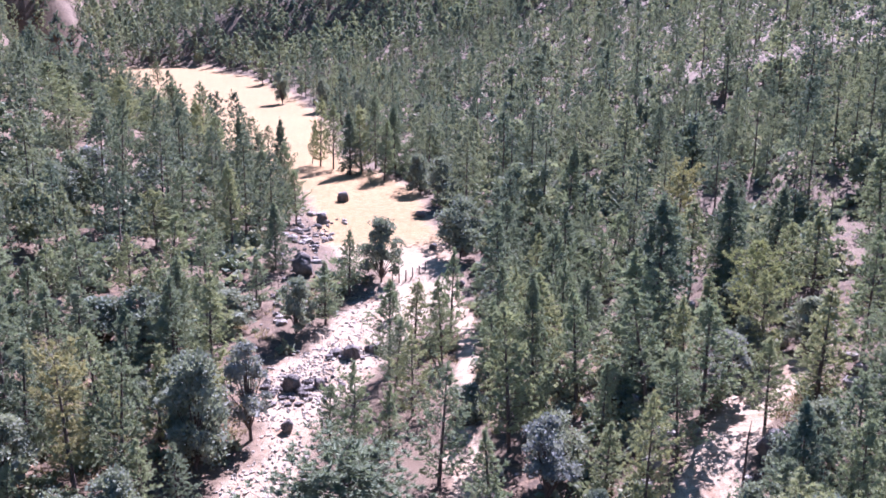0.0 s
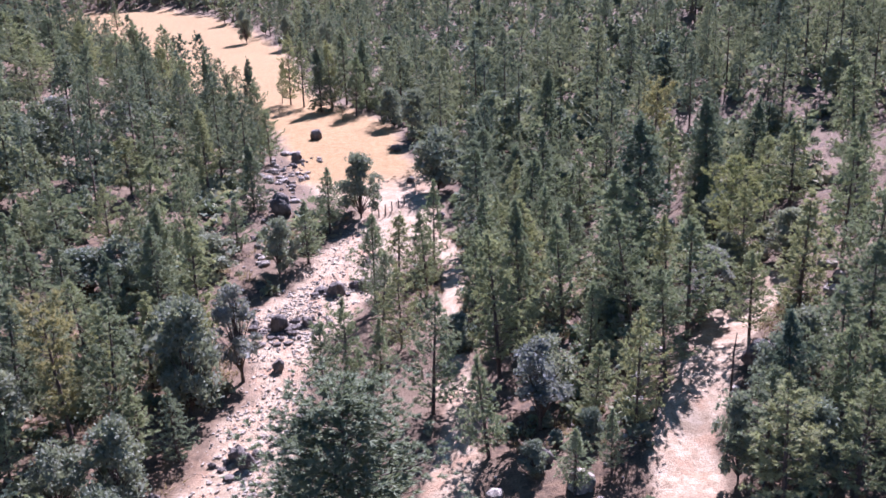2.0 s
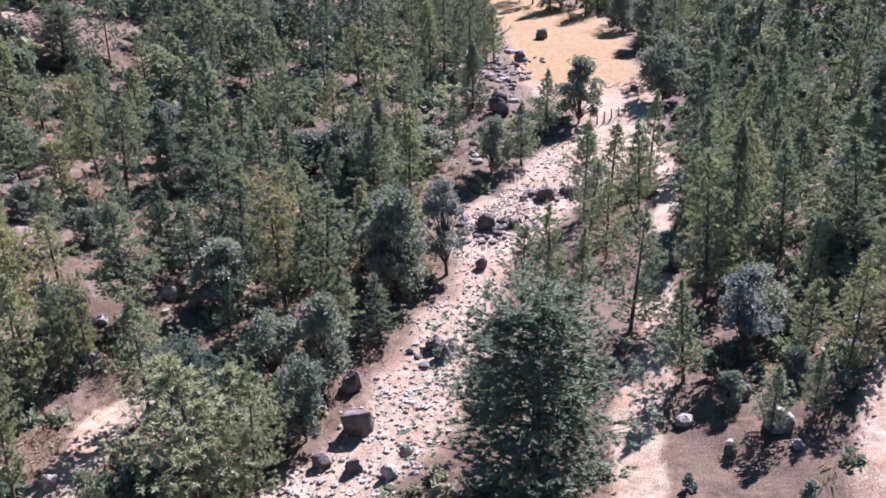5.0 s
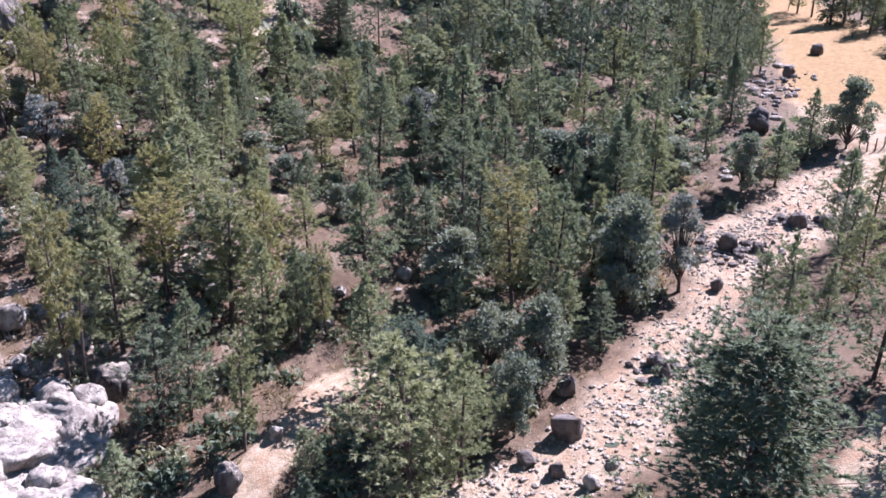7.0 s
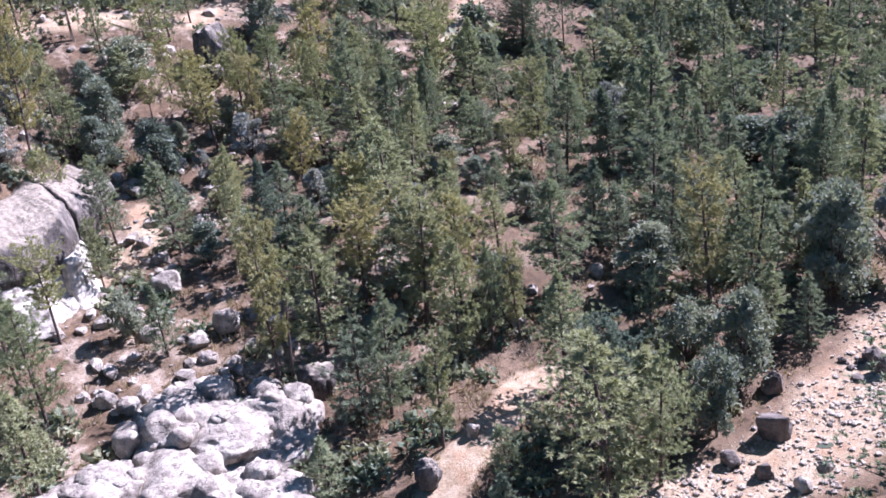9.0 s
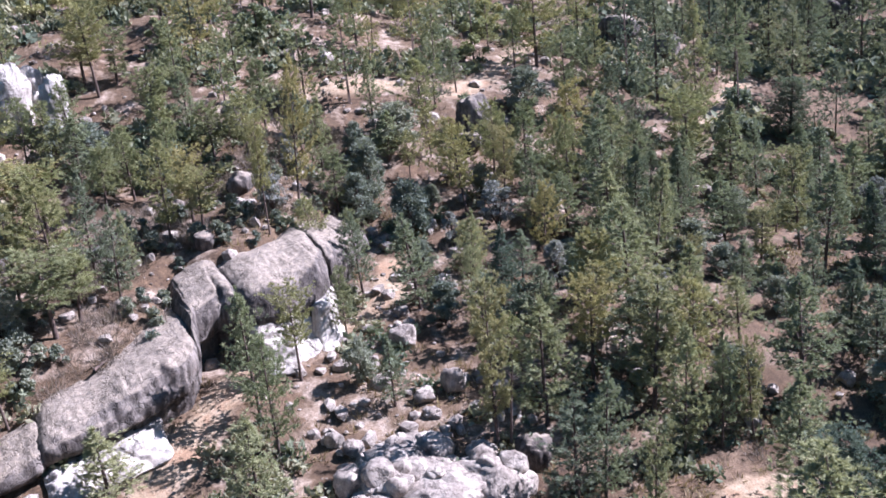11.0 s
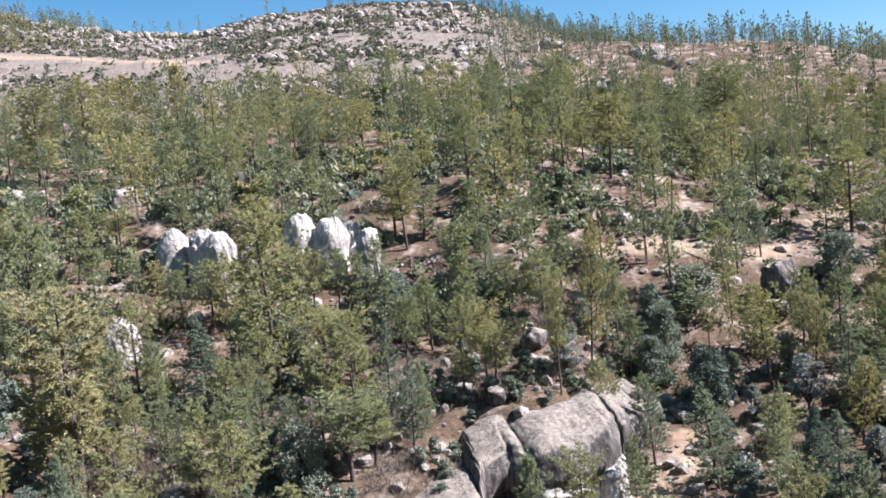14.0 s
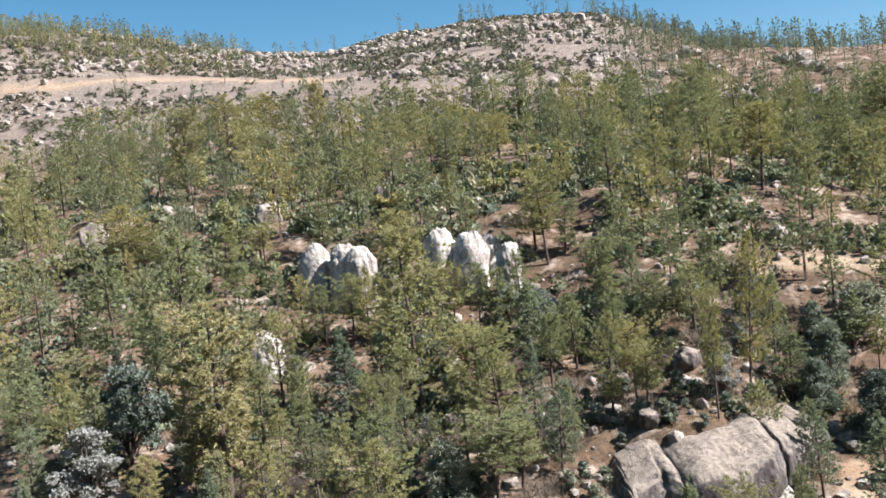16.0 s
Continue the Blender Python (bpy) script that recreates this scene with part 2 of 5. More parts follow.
OLIVE_NEAR = leaf_material("olive_pine_needles", (0.197, 0.217, 0.12), (0.268, 0.27, 0.131), (0.35, 0.303, 0.138))
DRY_LEAF = leaf_material("dry_brush", (0.191, 0.136, 0.0792), (0.272, 0.205, 0.124), (0.362, 0.295, 0.191), False)
HEATH_LEAF = leaf_material("dry_heath", (0.075, 0.075, 0.055), (0.11, 0.105, 0.075), (0.17, 0.15, 0.11), False)
HILL_LEAF = leaf_material("scrub_leaves", (0.113, 0.136, 0.0963), (0.171, 0.187, 0.124), (0.261, 0.243, 0.158), False)
TWIG = leaf_material("bare_twigs", (0.1, 0.08, 0.065), (0.16, 0.13, 0.11), (0.24, 0.2, 0.17), False)
BARK = bark_material("pine_bark", (0.05, 0.035, 0.028), (0.14, 0.1, 0.08))
WOOD = bark_material("old_post_wood", (0.1, 0.08, 0.065), (0.25, 0.21, 0.18))


# ---- meshes ----
def mesh_of(name, verts, faces, mat, smooth=False, tone=None, normals=None):
    """A mesh from arrays of corners and of triangles or quads."""
    verts, faces = np.asarray(verts, np.float32), np.asarray(faces, np.int32)
    me = bpy.data.meshes.new(name)
    k = faces.shape[1]
    me.vertices.add(len(verts))
    me.vertices.foreach_set("co", verts.ravel())
    me.loops.add(faces.size)
    me.loops.foreach_set("vertex_index", faces.ravel())
    me.polygons.add(len(faces))
    me.polygons.foreach_set("loop_start", np.arange(0, faces.size, k, dtype=np.int32))
    me.polygons.foreach_set("use_smooth", np.full(len(faces), smooth))
    if tone is not None:
        me.attributes.new("tone", "FLOAT", "POINT").data.foreach_set("value", np.asarray(tone, np.float32))
    if normals is not None:
        me.attributes.new("custom_normal", "FLOAT_VECTOR", "POINT").data.foreach_set("vector", np.asarray(normals, np.float32).ravel())
    me.materials.append(mat)
    me.update()
    me.validate()
    return me


def rounded(verts, faces, top, leafy=0.3):
    """Winds a crown's leaves outwards, and gives them normals that lean out from the crown's middle, as a mass of needles shades."""
    mid = verts.mean(0) * (1, 1, 0)
    out = verts - mid
    out[:, 2] = 0.45 * (verts[:, 2] - 0.45 * top)
    out /= np.linalg.norm(out, axis=1)[:, None] + 1e-6
    n = np.cross(verts[faces[:, 1]] - verts[faces[:, 0]], verts[faces[:, 2]] - verts[faces[:, 0]])
    n /= np.linalg.norm(n, axis=1)[:, None] + 1e-9
    back = (n * out[faces[:, 0]]).sum(1) < 0
    faces = np.where(back[:, None], faces[:, ::-1], faces)
    n = np.where(back[:, None], -n, n)
    lean = 0.75 * out
    lean[faces[:, 0]] += leafy * n
    lean[faces[:, 1]] += leafy * n
    lean[faces[:, 2]] += leafy * n
    return faces, lean / (np.linalg.norm(lean, axis=1)[:, None] + 1e-6)


def joined(pieces):
    """(verts, faces) of several pieces in one."""
    v, f, k = [], [], 0
    for a, b in pieces:
        v.append(a)
        f.append(b + k)
        k += len(a)
    return np.concatenate(v), np.concatenate(f)


def part(name, mesh, parent, label=""):
    ob = new(name, mesh)
    ob.parent = parent
    return tagged(ob, label) if label else ob


# ---- ground ----
def ground():
    az = np.concatenate([np.linspace(-32, 110, 330), np.linspace(115, 323, 40)])
    rad = np.concatenate([np.geomspace(0.01, 8, 10)[:-1], np.geomspace(8, 45, 24)[:-1], np.geomspace(45, 230, 230)[:-1], np.geomspace(230, 900, 80)[:-1], np.geomspace(900, 3500, 24)])
    a, r = np.meshgrid(np.radians(az), rad)
    x, y = -np.sin(a) * r, np.cos(a) * r
    z = height(x, y)
    v = np.stack([x, y, z], -1).reshape(-1, 3)
    nr, na = a.shape
    i = np.arange(nr - 1)[:, None] * na + np.arange(na)[None]
    j = np.arange(nr - 1)[:, None] * na + (np.arange(na)[None] + 1) % na
    f = np.stack([i, j, j + na, i + na], -1).reshape(-1, 4)[:, ::-1]
    me = mesh_of("ground", v, f, GROUND, True)
    bare, grass = cover(v[:, 0], v[:, 1])
    for name, val in (("bare", bare), ("grass", grass), ("stony", 0.06 + 0.94 * ease((-v[:, 0] - 40) / 25) * ease((-1.3 * v[:, 0] - v[:, 1] + 20) / 30)), ("rocky", np.maximum(0.7 * bare_hill(v[:, 0], v[:, 1]), 0.75 * ease((-0.966 * v[:, 0] + 0.26 * v[:, 1] - 255) / 60) * (v[:, 0] < -90) * ease((-0.42 * v[:, 0] - v[:, 1]) / 25 + 0.5)))):
        me.attributes.new(name, "FLOAT", "POINT").data.foreach_set("value", val.astype(np.float32))
    tagged(new("ground", me), "dry valley ground of pale dirt, grass and pine litter", "ground", kind="structure")


def bare_hill(x, y):
    """Where the far hill stands open, 0 to 1."""
    p = -0.966 * x + 0.26 * y
    side = ease((0.4 - y / np.maximum(1.0, -x)) / 0.1 + 0.5) * (x < -50)
    return ease((p - 252 - 32 * ease((30 - y) / 60) + 9 * waves(x, y, 25, 15)) / 35) * side


def near_line(x, y, points, wide):
    """How much of a band along a line of places lies here, 0 to 1."""
    best = np.full(np.shape(x), 1e9)
    for (ax, ay), (bx, by) in zip(points, points[1:]):
        t = np.clip(((x - ax) * (bx - ax) + (y - ay) * (by - ay)) / ((bx - ax) ** 2 + (by - ay) ** 2), 0, 1)
        best = np.minimum(best, np.hypot(x - ax - t * (bx - ax), y - ay - t * (by - ay)))
    return ease((wide - best) / (0.35 * wide) + 0.5)


# strips without trees, to fit the camera's view: near bank, ledge foot, rocky rise
VIEW_STRIPS = [
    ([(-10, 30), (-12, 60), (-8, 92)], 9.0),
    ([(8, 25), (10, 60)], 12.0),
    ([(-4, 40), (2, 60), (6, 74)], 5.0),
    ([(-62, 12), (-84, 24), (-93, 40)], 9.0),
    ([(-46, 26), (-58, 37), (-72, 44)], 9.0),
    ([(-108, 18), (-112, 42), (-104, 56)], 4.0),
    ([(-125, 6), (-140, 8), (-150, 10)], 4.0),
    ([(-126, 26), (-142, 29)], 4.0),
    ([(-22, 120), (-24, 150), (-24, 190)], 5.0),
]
PATHS = [
    ([(-38, 40), (-41, 46), (-42, 54), (-42, 61), (-40, 64)], 1.9),
    ([(-70, 14), (-76, 23), (-80, 28.5), (-82, 33.5), (-84, 41), (-86, 48), (-88, 54), (-93, 57)], 2.0),
    ([(17, 48), (18.3, 56), (20.4, 62), (21.5, 68), (26, 77), (33, 87.5), (39, 95)], 2.7),
    ([(2, 52), (2.4, 58.7), (1.3, 65.6), (3, 70.5), (3.6, 78), (3.4, 89)], 1.9),
    ([(2.6, 101), (5, 108), (5, 122), (3, 140)], 1.6),
    ([(-132, 68), (-127, 82), (-121, 89), (-123.7, 98), (-130, 109), (-138, 130)], 2.0),
    ([(-99, 123), (-103, 140)], 2.0),
    ([(-430, -140), (-414, -81), (-418, -60), (-419, -26), (-394, 8), (-366, 33)], 5.0),
]


def cover(x, y):
    s, half = np.abs(bed_x(y) - x), bed_half(y)
    edge = 1.5 * waves(x, y, 6, 11) + 0.8 * waves(x, y, 2, 12)
    bed = ease((half + edge - s) / 3 + 0.5)
    grass = bed * ease((y - 160 + 4 * edge) / 25)
    bare = bed
    for line, wide in PATHS:
        bare = np.maximum(bare, near_line(x + 0.4 * edge, y + 0.4 * edge, line, wide))
    p = -0.966 * x + 0.26 * y
    bare = np.maximum(bare, 0.12 * bare_hill(x, y) * ease(0.45 + 1.1 * waves(x, y, 22, 13) + 0.7 * waves(x, y, 7, 14)))
    return bare, grass


ground()


# ---- trees ----
def tube(points, radii, sides=5):
    """A tapered round limb through the points."""
    pts, v = np.asarray(points, float), []
    for k, (c, r) in enumerate(zip(pts, radii)):
        d = pts[min(k + 1, len(pts) - 1)] - pts[max(k - 1, 0)]
        d /= np.linalg.norm(d) + 1e-9
        e = np.cross(d, (1, 0, 0) if abs(d[0]) < 0.8 else (0, 1, 0))
        e /= np.linalg.norm(e)
        g = np.cross(d, e)
        a = np.arange(sides) * 2 * np.pi / sides
        v.append(c + r * (np.cos(a)[:, None] * e + np.sin(a)[:, None] * g))
    n = len(pts)
    i = np.arange(n - 1)[:, None] * sides + np.arange(sides)[None]
    j = np.arange(n - 1)[:, None] * sides + (np.arange(sides)[None] + 1) % sides
    f = np.concatenate([np.stack([i, j, j + sides], -1).reshape(-1, 3), np.stack([i, j + sides, i + sides], -1).reshape(-1, 3)])
    return np.concatenate(v), f


def unit(rng, n):
    d = rng.normal(size=(n, 3))
    return d / np.linalg.norm(d, axis=1)[:, None]


def tufts(rng, centres, ways, blades, long, wide, spread=0.9):
    """Needle tufts: from each centre some narrow blades fan out round its way."""
    c, w = np.repeat(centres, blades, 0), np.repeat(ways, blades, 0)
    d = w + spread * unit(rng, len(c))
    d /= np.linalg.norm(d, axis=1)[:, None] + 1e-9
    side = np.cross(d, unit(rng, len(c)))
    side /= np.linalg.norm(side, axis=1)[:, None] + 1e-9
    size = long * rng.uniform(0.6, 1.25, (len(c), 1))
    root = c - 0.2 * size * d
    v = np.stack([root + side * wide * 0.5, root - side * wide * 0.5, root + d * size], 1).reshape(-1, 3)
    return v, np.arange(len(c) * 3).reshape(-1, 3)


def sprays(rng, centres, ways, size):
    """Single bent leaves or leaf sprays, two triangles each."""
    d = ways + 1.2 * unit(rng, len(centres))
    d /= np.linalg.norm(d, axis=1)[:, None] + 1e-9
    side = np.cross(d, unit(rng, len(centres)))
    side /= np.linalg.norm(side, axis=1)[:, None] + 1e-9
    k = size * rng.uniform(0.6, 1.3, (len(centres), 1))
    v = np.stack([centres - d * k, centres + side * 0.55 * k, centres + d * k + 0.2 * k * np.cross(side, d), centres - side * 0.55 * k], 1).reshape(-1, 3)
    i = np.arange(len(centres))[:, None] * 4
    return v, np.concatenate([i + (0, 1, 2), i + (0, 2, 3)])


def pine(rng, h=12.0, start=0.38, wide=2.3, limbs=40, each=9, blades=6, long=0.55, blade=0.1, dense=1.0, droop=0.0, cone=0.55, layered=True, core=260, dome=False):
    """Trunk and crown of a conifer: whorled limbs with needle tufts towards their ends."""
    bend = rng.normal(0, 0.012, 2) * h
    def axis(t):
        return np.array([bend[0] * t * t, bend[1] * t * t, h * t])
    ts = np.linspace(0, 1, 8)
    wood = [tube([axis(t) - (0, 0, 0.5 * (t == 0)) for t in ts], 0.016 * h * (1 - ts) ** 0.8 + 0.012, 6)]
    centres, ways = [], []
    heavy, ring = rng.uniform(0, 6.28), 4 if layered else 1
    whorls = max(1, limbs // ring)
    strong = rng.uniform(0.55, 1.2, whorls + 1) if layered else rng.uniform(0.85, 1.1, whorls + 1)
    def girth(u):
        """How far the limbs reach at that share of the crown's height."""
        if dome:
            return np.sqrt(np.maximum(0.03, 1 - ((u - 0.38) / 0.66) ** 2)) * (0.75 + 0.25 * np.cos(5 * u + heavy))
        return (1 - u) ** cone * (0.6 + 0.4 * np.minimum(1, u / 0.18))

    for k in range(limbs):
        t = start + (0.985 - start) * ((k // ring + 0.5 + rng.normal(0, 0.28)) / (whorls + 0.5))
        u = min(0.999, max(0.0, (t - start) / (1 - start)))
        a = k * 2 * math.pi / 4 + (k // ring) * 0.9 + rng.uniform(-0.6, 0.6)
        reach = wide * float(girth(u)) * strong[min(k // ring, whorls)] * rng.uniform(0.6, 1.25) * (1 + 0.22 * math.cos(a - heavy))
        out = np.array([math.cos(a), math.sin(a), 0])
        rise = (0.35 + 0.5 * u - droop) * reach
        q = [axis(t) + out * reach * s + np.array([0, 0, rise * s ** 1.6]) for s in (0, 0.5, 1)]
        wood.append(tube(q, np.array([0.05, 0.03, 0.01]) * (0.5 + 0.5 * (1 - u)), 3))
        n = max(3, int(each * dense * (0.45 + 0.75 * reach / wide)))
        s = rng.uniform(0.2, 1.0, n) ** 0.6
        p = axis(t) + out * (reach * s)[:, None] + np.stack([0 * s, 0 * s, rise * s ** 1.6], -1)
        side = np.array([-out[1], out[0], 0])
        p += side * (rng.normal(0, 0.19, n) * reach * (0.4 + 0.6 * s))[:, None] + rng.normal(0, 0.1, (n, 3))
        centres.append(p)
        ways.append(np.tile(out * 0.7 + np.array([0, 0, 0.4 - droop]), (n, 1)))
    top = axis(1.0) + rng.normal(0, 0.15, (8, 3)) * (1, 1, 2.0)
    centres.append(top)
    ways.append(np.tile([0, 0, 1.0], (8, 1)))
    outer = tufts(rng, np.concatenate(centres), np.concatenate(ways), blades, long, blade)
    u = rng.uniform(0.0, 0.93, core) ** 1.25                 # extra blades inside the crown, added to block light and darken its middle
    a = rng.uniform(0, 6.28, core)
    r = 0.74 * wide * girth(u) * np.sqrt(rng.uniform(0.01, 1, core))
    t = start + (1 - start) * u
    inner = np.stack([bend[0] * t * t + np.cos(a) * r, bend[1] * t * t + np.sin(a) * r, h * t + (0.3 - droop) * r], -1)
    ways = np.stack([np.cos(a), np.sin(a), 0.2 - droop + 0 * a], -1)
    return joined(wood), joined([outer, tufts(rng, inner, ways, 8, 0.11 * wide, 0.034 * wide, 0.8)])


def oak(rng, h=7.0, wide=2.8, blobs=11, leaves=2200, low=0.3, size=0.26):
    """Trunk, limbs and an uneven round crown of single leaves and sprays."""
    wood, c, w, inner = [], [], [], []
    fork = np.array([0, 0, h * low])
    wood.append(tube([(0, 0, -0.4), (0.05, 0, h * low * 0.5), fork], [0.024 * h, 0.018 * h, 0.014 * h], 6))
    for k in range(blobs):
        a, t = k * 2.4 + rng.uniform(-0.6, 0.6), rng.uniform(0, 1)
        r = wide * math.sqrt(max(0.05, 1 - (1.7 * t - 0.6) ** 2)) * rng.uniform(0.25, 0.85)
        q = np.array([math.cos(a) * r, math.sin(a) * r, h * (low + 0.05 + (0.9 - low) * t)])
        wood.append(tube([fork * (0.5 + 0.5 * t), (fork + q) / 2 + (0, 0, 0.2), q], [0.011 * h, 0.007 * h, 0.002 * h], 4))
        n = leaves // blobs
        rad = wide * rng.uniform(0.2, 0.42)
        d = unit(rng, n)
        d[:, 2] = np.abs(d[:, 2]) * np.where(rng.uniform(size=n) < 0.75, 1, -1)
        c.append(q + d * (rad * rng.uniform(0.62, 1.12, (n, 1))) * (1, 1, 0.8))
        w.append(d)
        # large sprays inside each clump, added to block light there
        inner.append(q + unit(rng, 7) * rad * 0.5)
    outer = sprays(rng, np.concatenate(c), np.concatenate(w), size * 0.8)
    inner = np.concatenate(inner)
    return joined(wood), joined([outer, sprays(rng, inner, unit(rng, len(inner)), 0.17 * wide)])


KINDS = {
    "pine_tree": (PINE_LEAF, "green long-needled pine with an open crown and bare lower trunk", "pine tree"),
    "young_pine": (PINE_LEAF, "slender young green pine with feathery branches", "pine tree"),
    "fir_tree": (FIR_LEAF, "dense dark green fir with branches almost to the ground", "fir tree"),
    "oak_tree": (OAK_LEAF, "rounded grey-green evergreen oak on the dry slope", "oak tree"),
    "grey_tree": (GREY_LEAF, "dusty silver-grey broadleaf tree with thin trunks", "tree"),
    "yellow_pine": (RUST_LEAF, "pine with yellowing olive-brown needles", "pine tree"),
    "olive_pine": (OLIVE_NEAR, "olive-green pine with an airy rounded crown on stony ground", "pine tree"),
    "broad_pine": (FIR_LEAF, "large old pine with a broad dense green crown", "pine tree"),
    "shrub": (OAK_LEAF, "low grey-green shrub on dry ground", "shrub"),
}
SHAPES = {
    "pine_tree": lambda g, k: pine(g, 12, 0.08 + 0.07 * (k % 3), 3.7 + 0.3 * (k % 2), 54, 14, 17, 0.44, 0.075, cone=0.55 + 0.14 * (k % 3)),
    "young_pine": lambda g, k: pine(g, 12, 0.07 + 0.05 * k, 3.5, 58, 11, 16, 0.46, 0.08, cone=0.85),
    "fir_tree": lambda g, k: pine(g, 12, 0.03, 3.8, 110, 12, 15, 0.42, 0.075, droop=0.35, cone=0.8, core=420),
    "oak_tree": lambda g, k: oak(g, 7, 2.9, 30, 4200, 0.12, 0.19),
    "grey_tree": lambda g, k: oak(g, 7, 2.0, 26, 2800, 0.2, 0.155),
    "yellow_pine": lambda g, k: pine(g, 12, 0.2, 3.4, 48, 16, 17, 0.46, 0.075, dome=k > 0, cone=0.55),
    "olive_pine": lambda g, k: pine(g, 12, 0.2 + 0.1 * (k % 3), 3.4 + 0.3 * (k % 2), 50, 15, 17, 0.44, 0.075, core=230, dome=k != 2),
    "broad_pine": lambda g, k: pine(g, 12, 0.06, 3.6, 150, 20, 18, 0.28, 0.058, cone=0.5, core=700),
    "shrub": lambda g, k: oak(g, 2.0, 1.3, 9, 700, 0.1, 0.2),
}
VARIANTS = {"pine_tree": 6, "young_pine": 4, "fir_tree": 3, "oak_tree": 4, "grey_tree": 3, "yellow_pine": 3, "broad_pine": 2, "olive_pine": 6, "shrub": 3}
TALL = {"oak_tree": 7.0, "grey_tree": 7.0, "shrub": 2.0}
models, placed = {}, []


def plant(kind, x, y, h, fat=1.0, variant=None):
    """A tree of that kind, h metres high, on the ground there."""
    g = np.random.default_rng(int(abs(x * 7919 + y * 104729)) % 100003)
    k = int(g.integers(VARIANTS[kind])) if variant is None else variant
    s = h / TALL.get(kind, 12.0)
    m = Matrix.LocRotScale((x, y, float(height(x, y)) - 0.1), Euler((g.normal(0, 0.045), g.normal(0, 0.045), g.uniform(0, 6.28))), (s * fat, s * fat, s))
    placed.append((x, y, 0.16 * h * fat))
    if (kind, k) in models:
        first = models[kind, k]
        return copy_thing(first, m @ Matrix.Diagonal([1 / v for v in first.scale] + [1]))
    leaf, label, category = KINDS[kind]
    root = new(kind)
    (tv, tf), (cv, cf) = SHAPES[kind](np.random.default_rng(len(kind) * 31 + k), k)
    part("trunk", mesh_of(kind + "_trunk", tv, tf, BARK, True), root)
    cf, lean = rounded(cv, cf, TALL.get(kind, 12.0))
    part("crown", mesh_of(kind + "_crown", cv, cf, leaf, normals=lean), root)
    tagged(root, label, category, "trees of the valley")
    root.matrix_basis = m
    models[kind, k] = root
    return root


def wooded(x, y):
    """How thick the wood stands here, 0 to 1."""
    s, half = np.abs(bed_x(y) - x), bed_half(y)
    d = ease((s - half - 1.5) / 6)
    # no trees on paths, nor in the strips cleared for the camera's view
    for line, wide in PATHS + VIEW_STRIPS:
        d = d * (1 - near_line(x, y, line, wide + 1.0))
    p = -0.966 * x + 0.26 * y
    d = d * (1 - 0.985 * bare_hill(x, y))
    return d * np.clip(0.78 + 0.42 * waves(x, y, 15, 21), 0, 1)


def scatter(r0, r1, a0, a1, gap, seed):
    """Places in a sector about the viewpoint's foot, no two nearer than the gap, thinned where the wood is thin."""
    g = np.random.default_rng(seed)
    n = int(math.radians(a1 - a0) * (r1 * r1 - r0 * r0) / 2 / gap ** 2 * 3)
    r, a = np.sqrt(g.uniform(r0 * r0, r1 * r1, n)), np.radians(g.uniform(a0, a1, n))
    x, y = -np.sin(a) * r, np.cos(a) * r
    keep = g.uniform(size=n) < wooded(x, y)
    taken, out = {}, []
    for px, py, pr in placed:
        taken.setdefault((int(px // gap), int(py // gap)), []).append((px, py))
    for px, py in zip(x[keep], y[keep]):
        i, j = int(px // gap), int(py // gap)
        if all((px - qx) ** 2 + (py - qy) ** 2 > gap * gap for di in (-1, 0, 1) for dj in (-1, 0, 1) for qx, qy in taken.get((i + di, j + dj), ())):
            taken.setdefault((i, j), []).append((px, py))
            out.append((px, py))
    return out


# ---- rocks ----
def ball(levels):
    bm = bmesh.new()
    bmesh.ops.create_icosphere(bm, subdivisions=levels, radius=1.0)
    v = np.array([p.co[:] for p in bm.verts])
    f = np.array([[p.index for p in q.verts] for q in bm.faces])
    bm.free()
    return v, f


BALLS = {k: ball(k) for k in (1, 2, 3, 4, 5)}


def lumps(v, seed, size):
    """Smooth bumps over places in space, about -1 to 1."""
    g = np.random.default_rng(seed)
    out = np.zeros(len(v))
    for k in range(6):
        w = g.normal(size=3) / size
        out += np.sin(v @ w * 2.2 + g.uniform(0, 6.28))
    return out / 3.2


def rock_shape(seed, sx, sy, sz, levels=3, boxy=0.7, cracks=0.0, breaks=13, knobs=0.0):
    """A worn block: a squared-off ball with flat breaks, bumps and joints."""
    v, f = BALLS[levels]
    g = np.random.default_rng(seed)
    d = np.sign(v) * np.abs(v) ** boxy
    for k in range(breaks):                              # flat broken faces
        n = unit(g, 1)[0]
        cut = g.uniform(0.62, 1.0)
        over = np.maximum(0, d @ n - cut)
        d = d - over[:, None] * n * 0.93
    p = d * (sx / 2, sy / 2, sz / 2)
    big = max(sx, sy)
    p = p * (1 + 0.09 * lumps(p, seed + 1, 0.28 * big) + 0.05 * lumps(p, seed + 2, 0.11 * big) + 0.025 * lumps(p, seed + 3, 0.045 * big))[:, None]
    if knobs:
        p = p * (1 + knobs * (0.45 - np.abs(lumps(p, seed + 6, 0.2 * big)) * 1.6) + 0.5 * knobs * (0.45 - np.abs(lumps(p, seed + 7, 0.09 * big)) * 1.6))[:, None]
    if cracks:
        line = np.abs(lumps(p * (1, 1, 0.6), seed + 4, 0.22 * big))
        p = p * (1 - cracks * np.exp(-(line / 0.07) ** 2))[:, None]
    return p, f


ROCK_LOOKS = {"dome": (DOME_ROCK, "smooth rounded pale rock tower among pines"), "pale": (PALE_ROCK, "pale grey-white weathered volcanic boulder"), "grey": (GREY_ROCK, "weathered grey rock outcrop with dark stains"),
              "dark": (DARK_ROCK, "dark brown-grey boulder lying on pale dirt")}


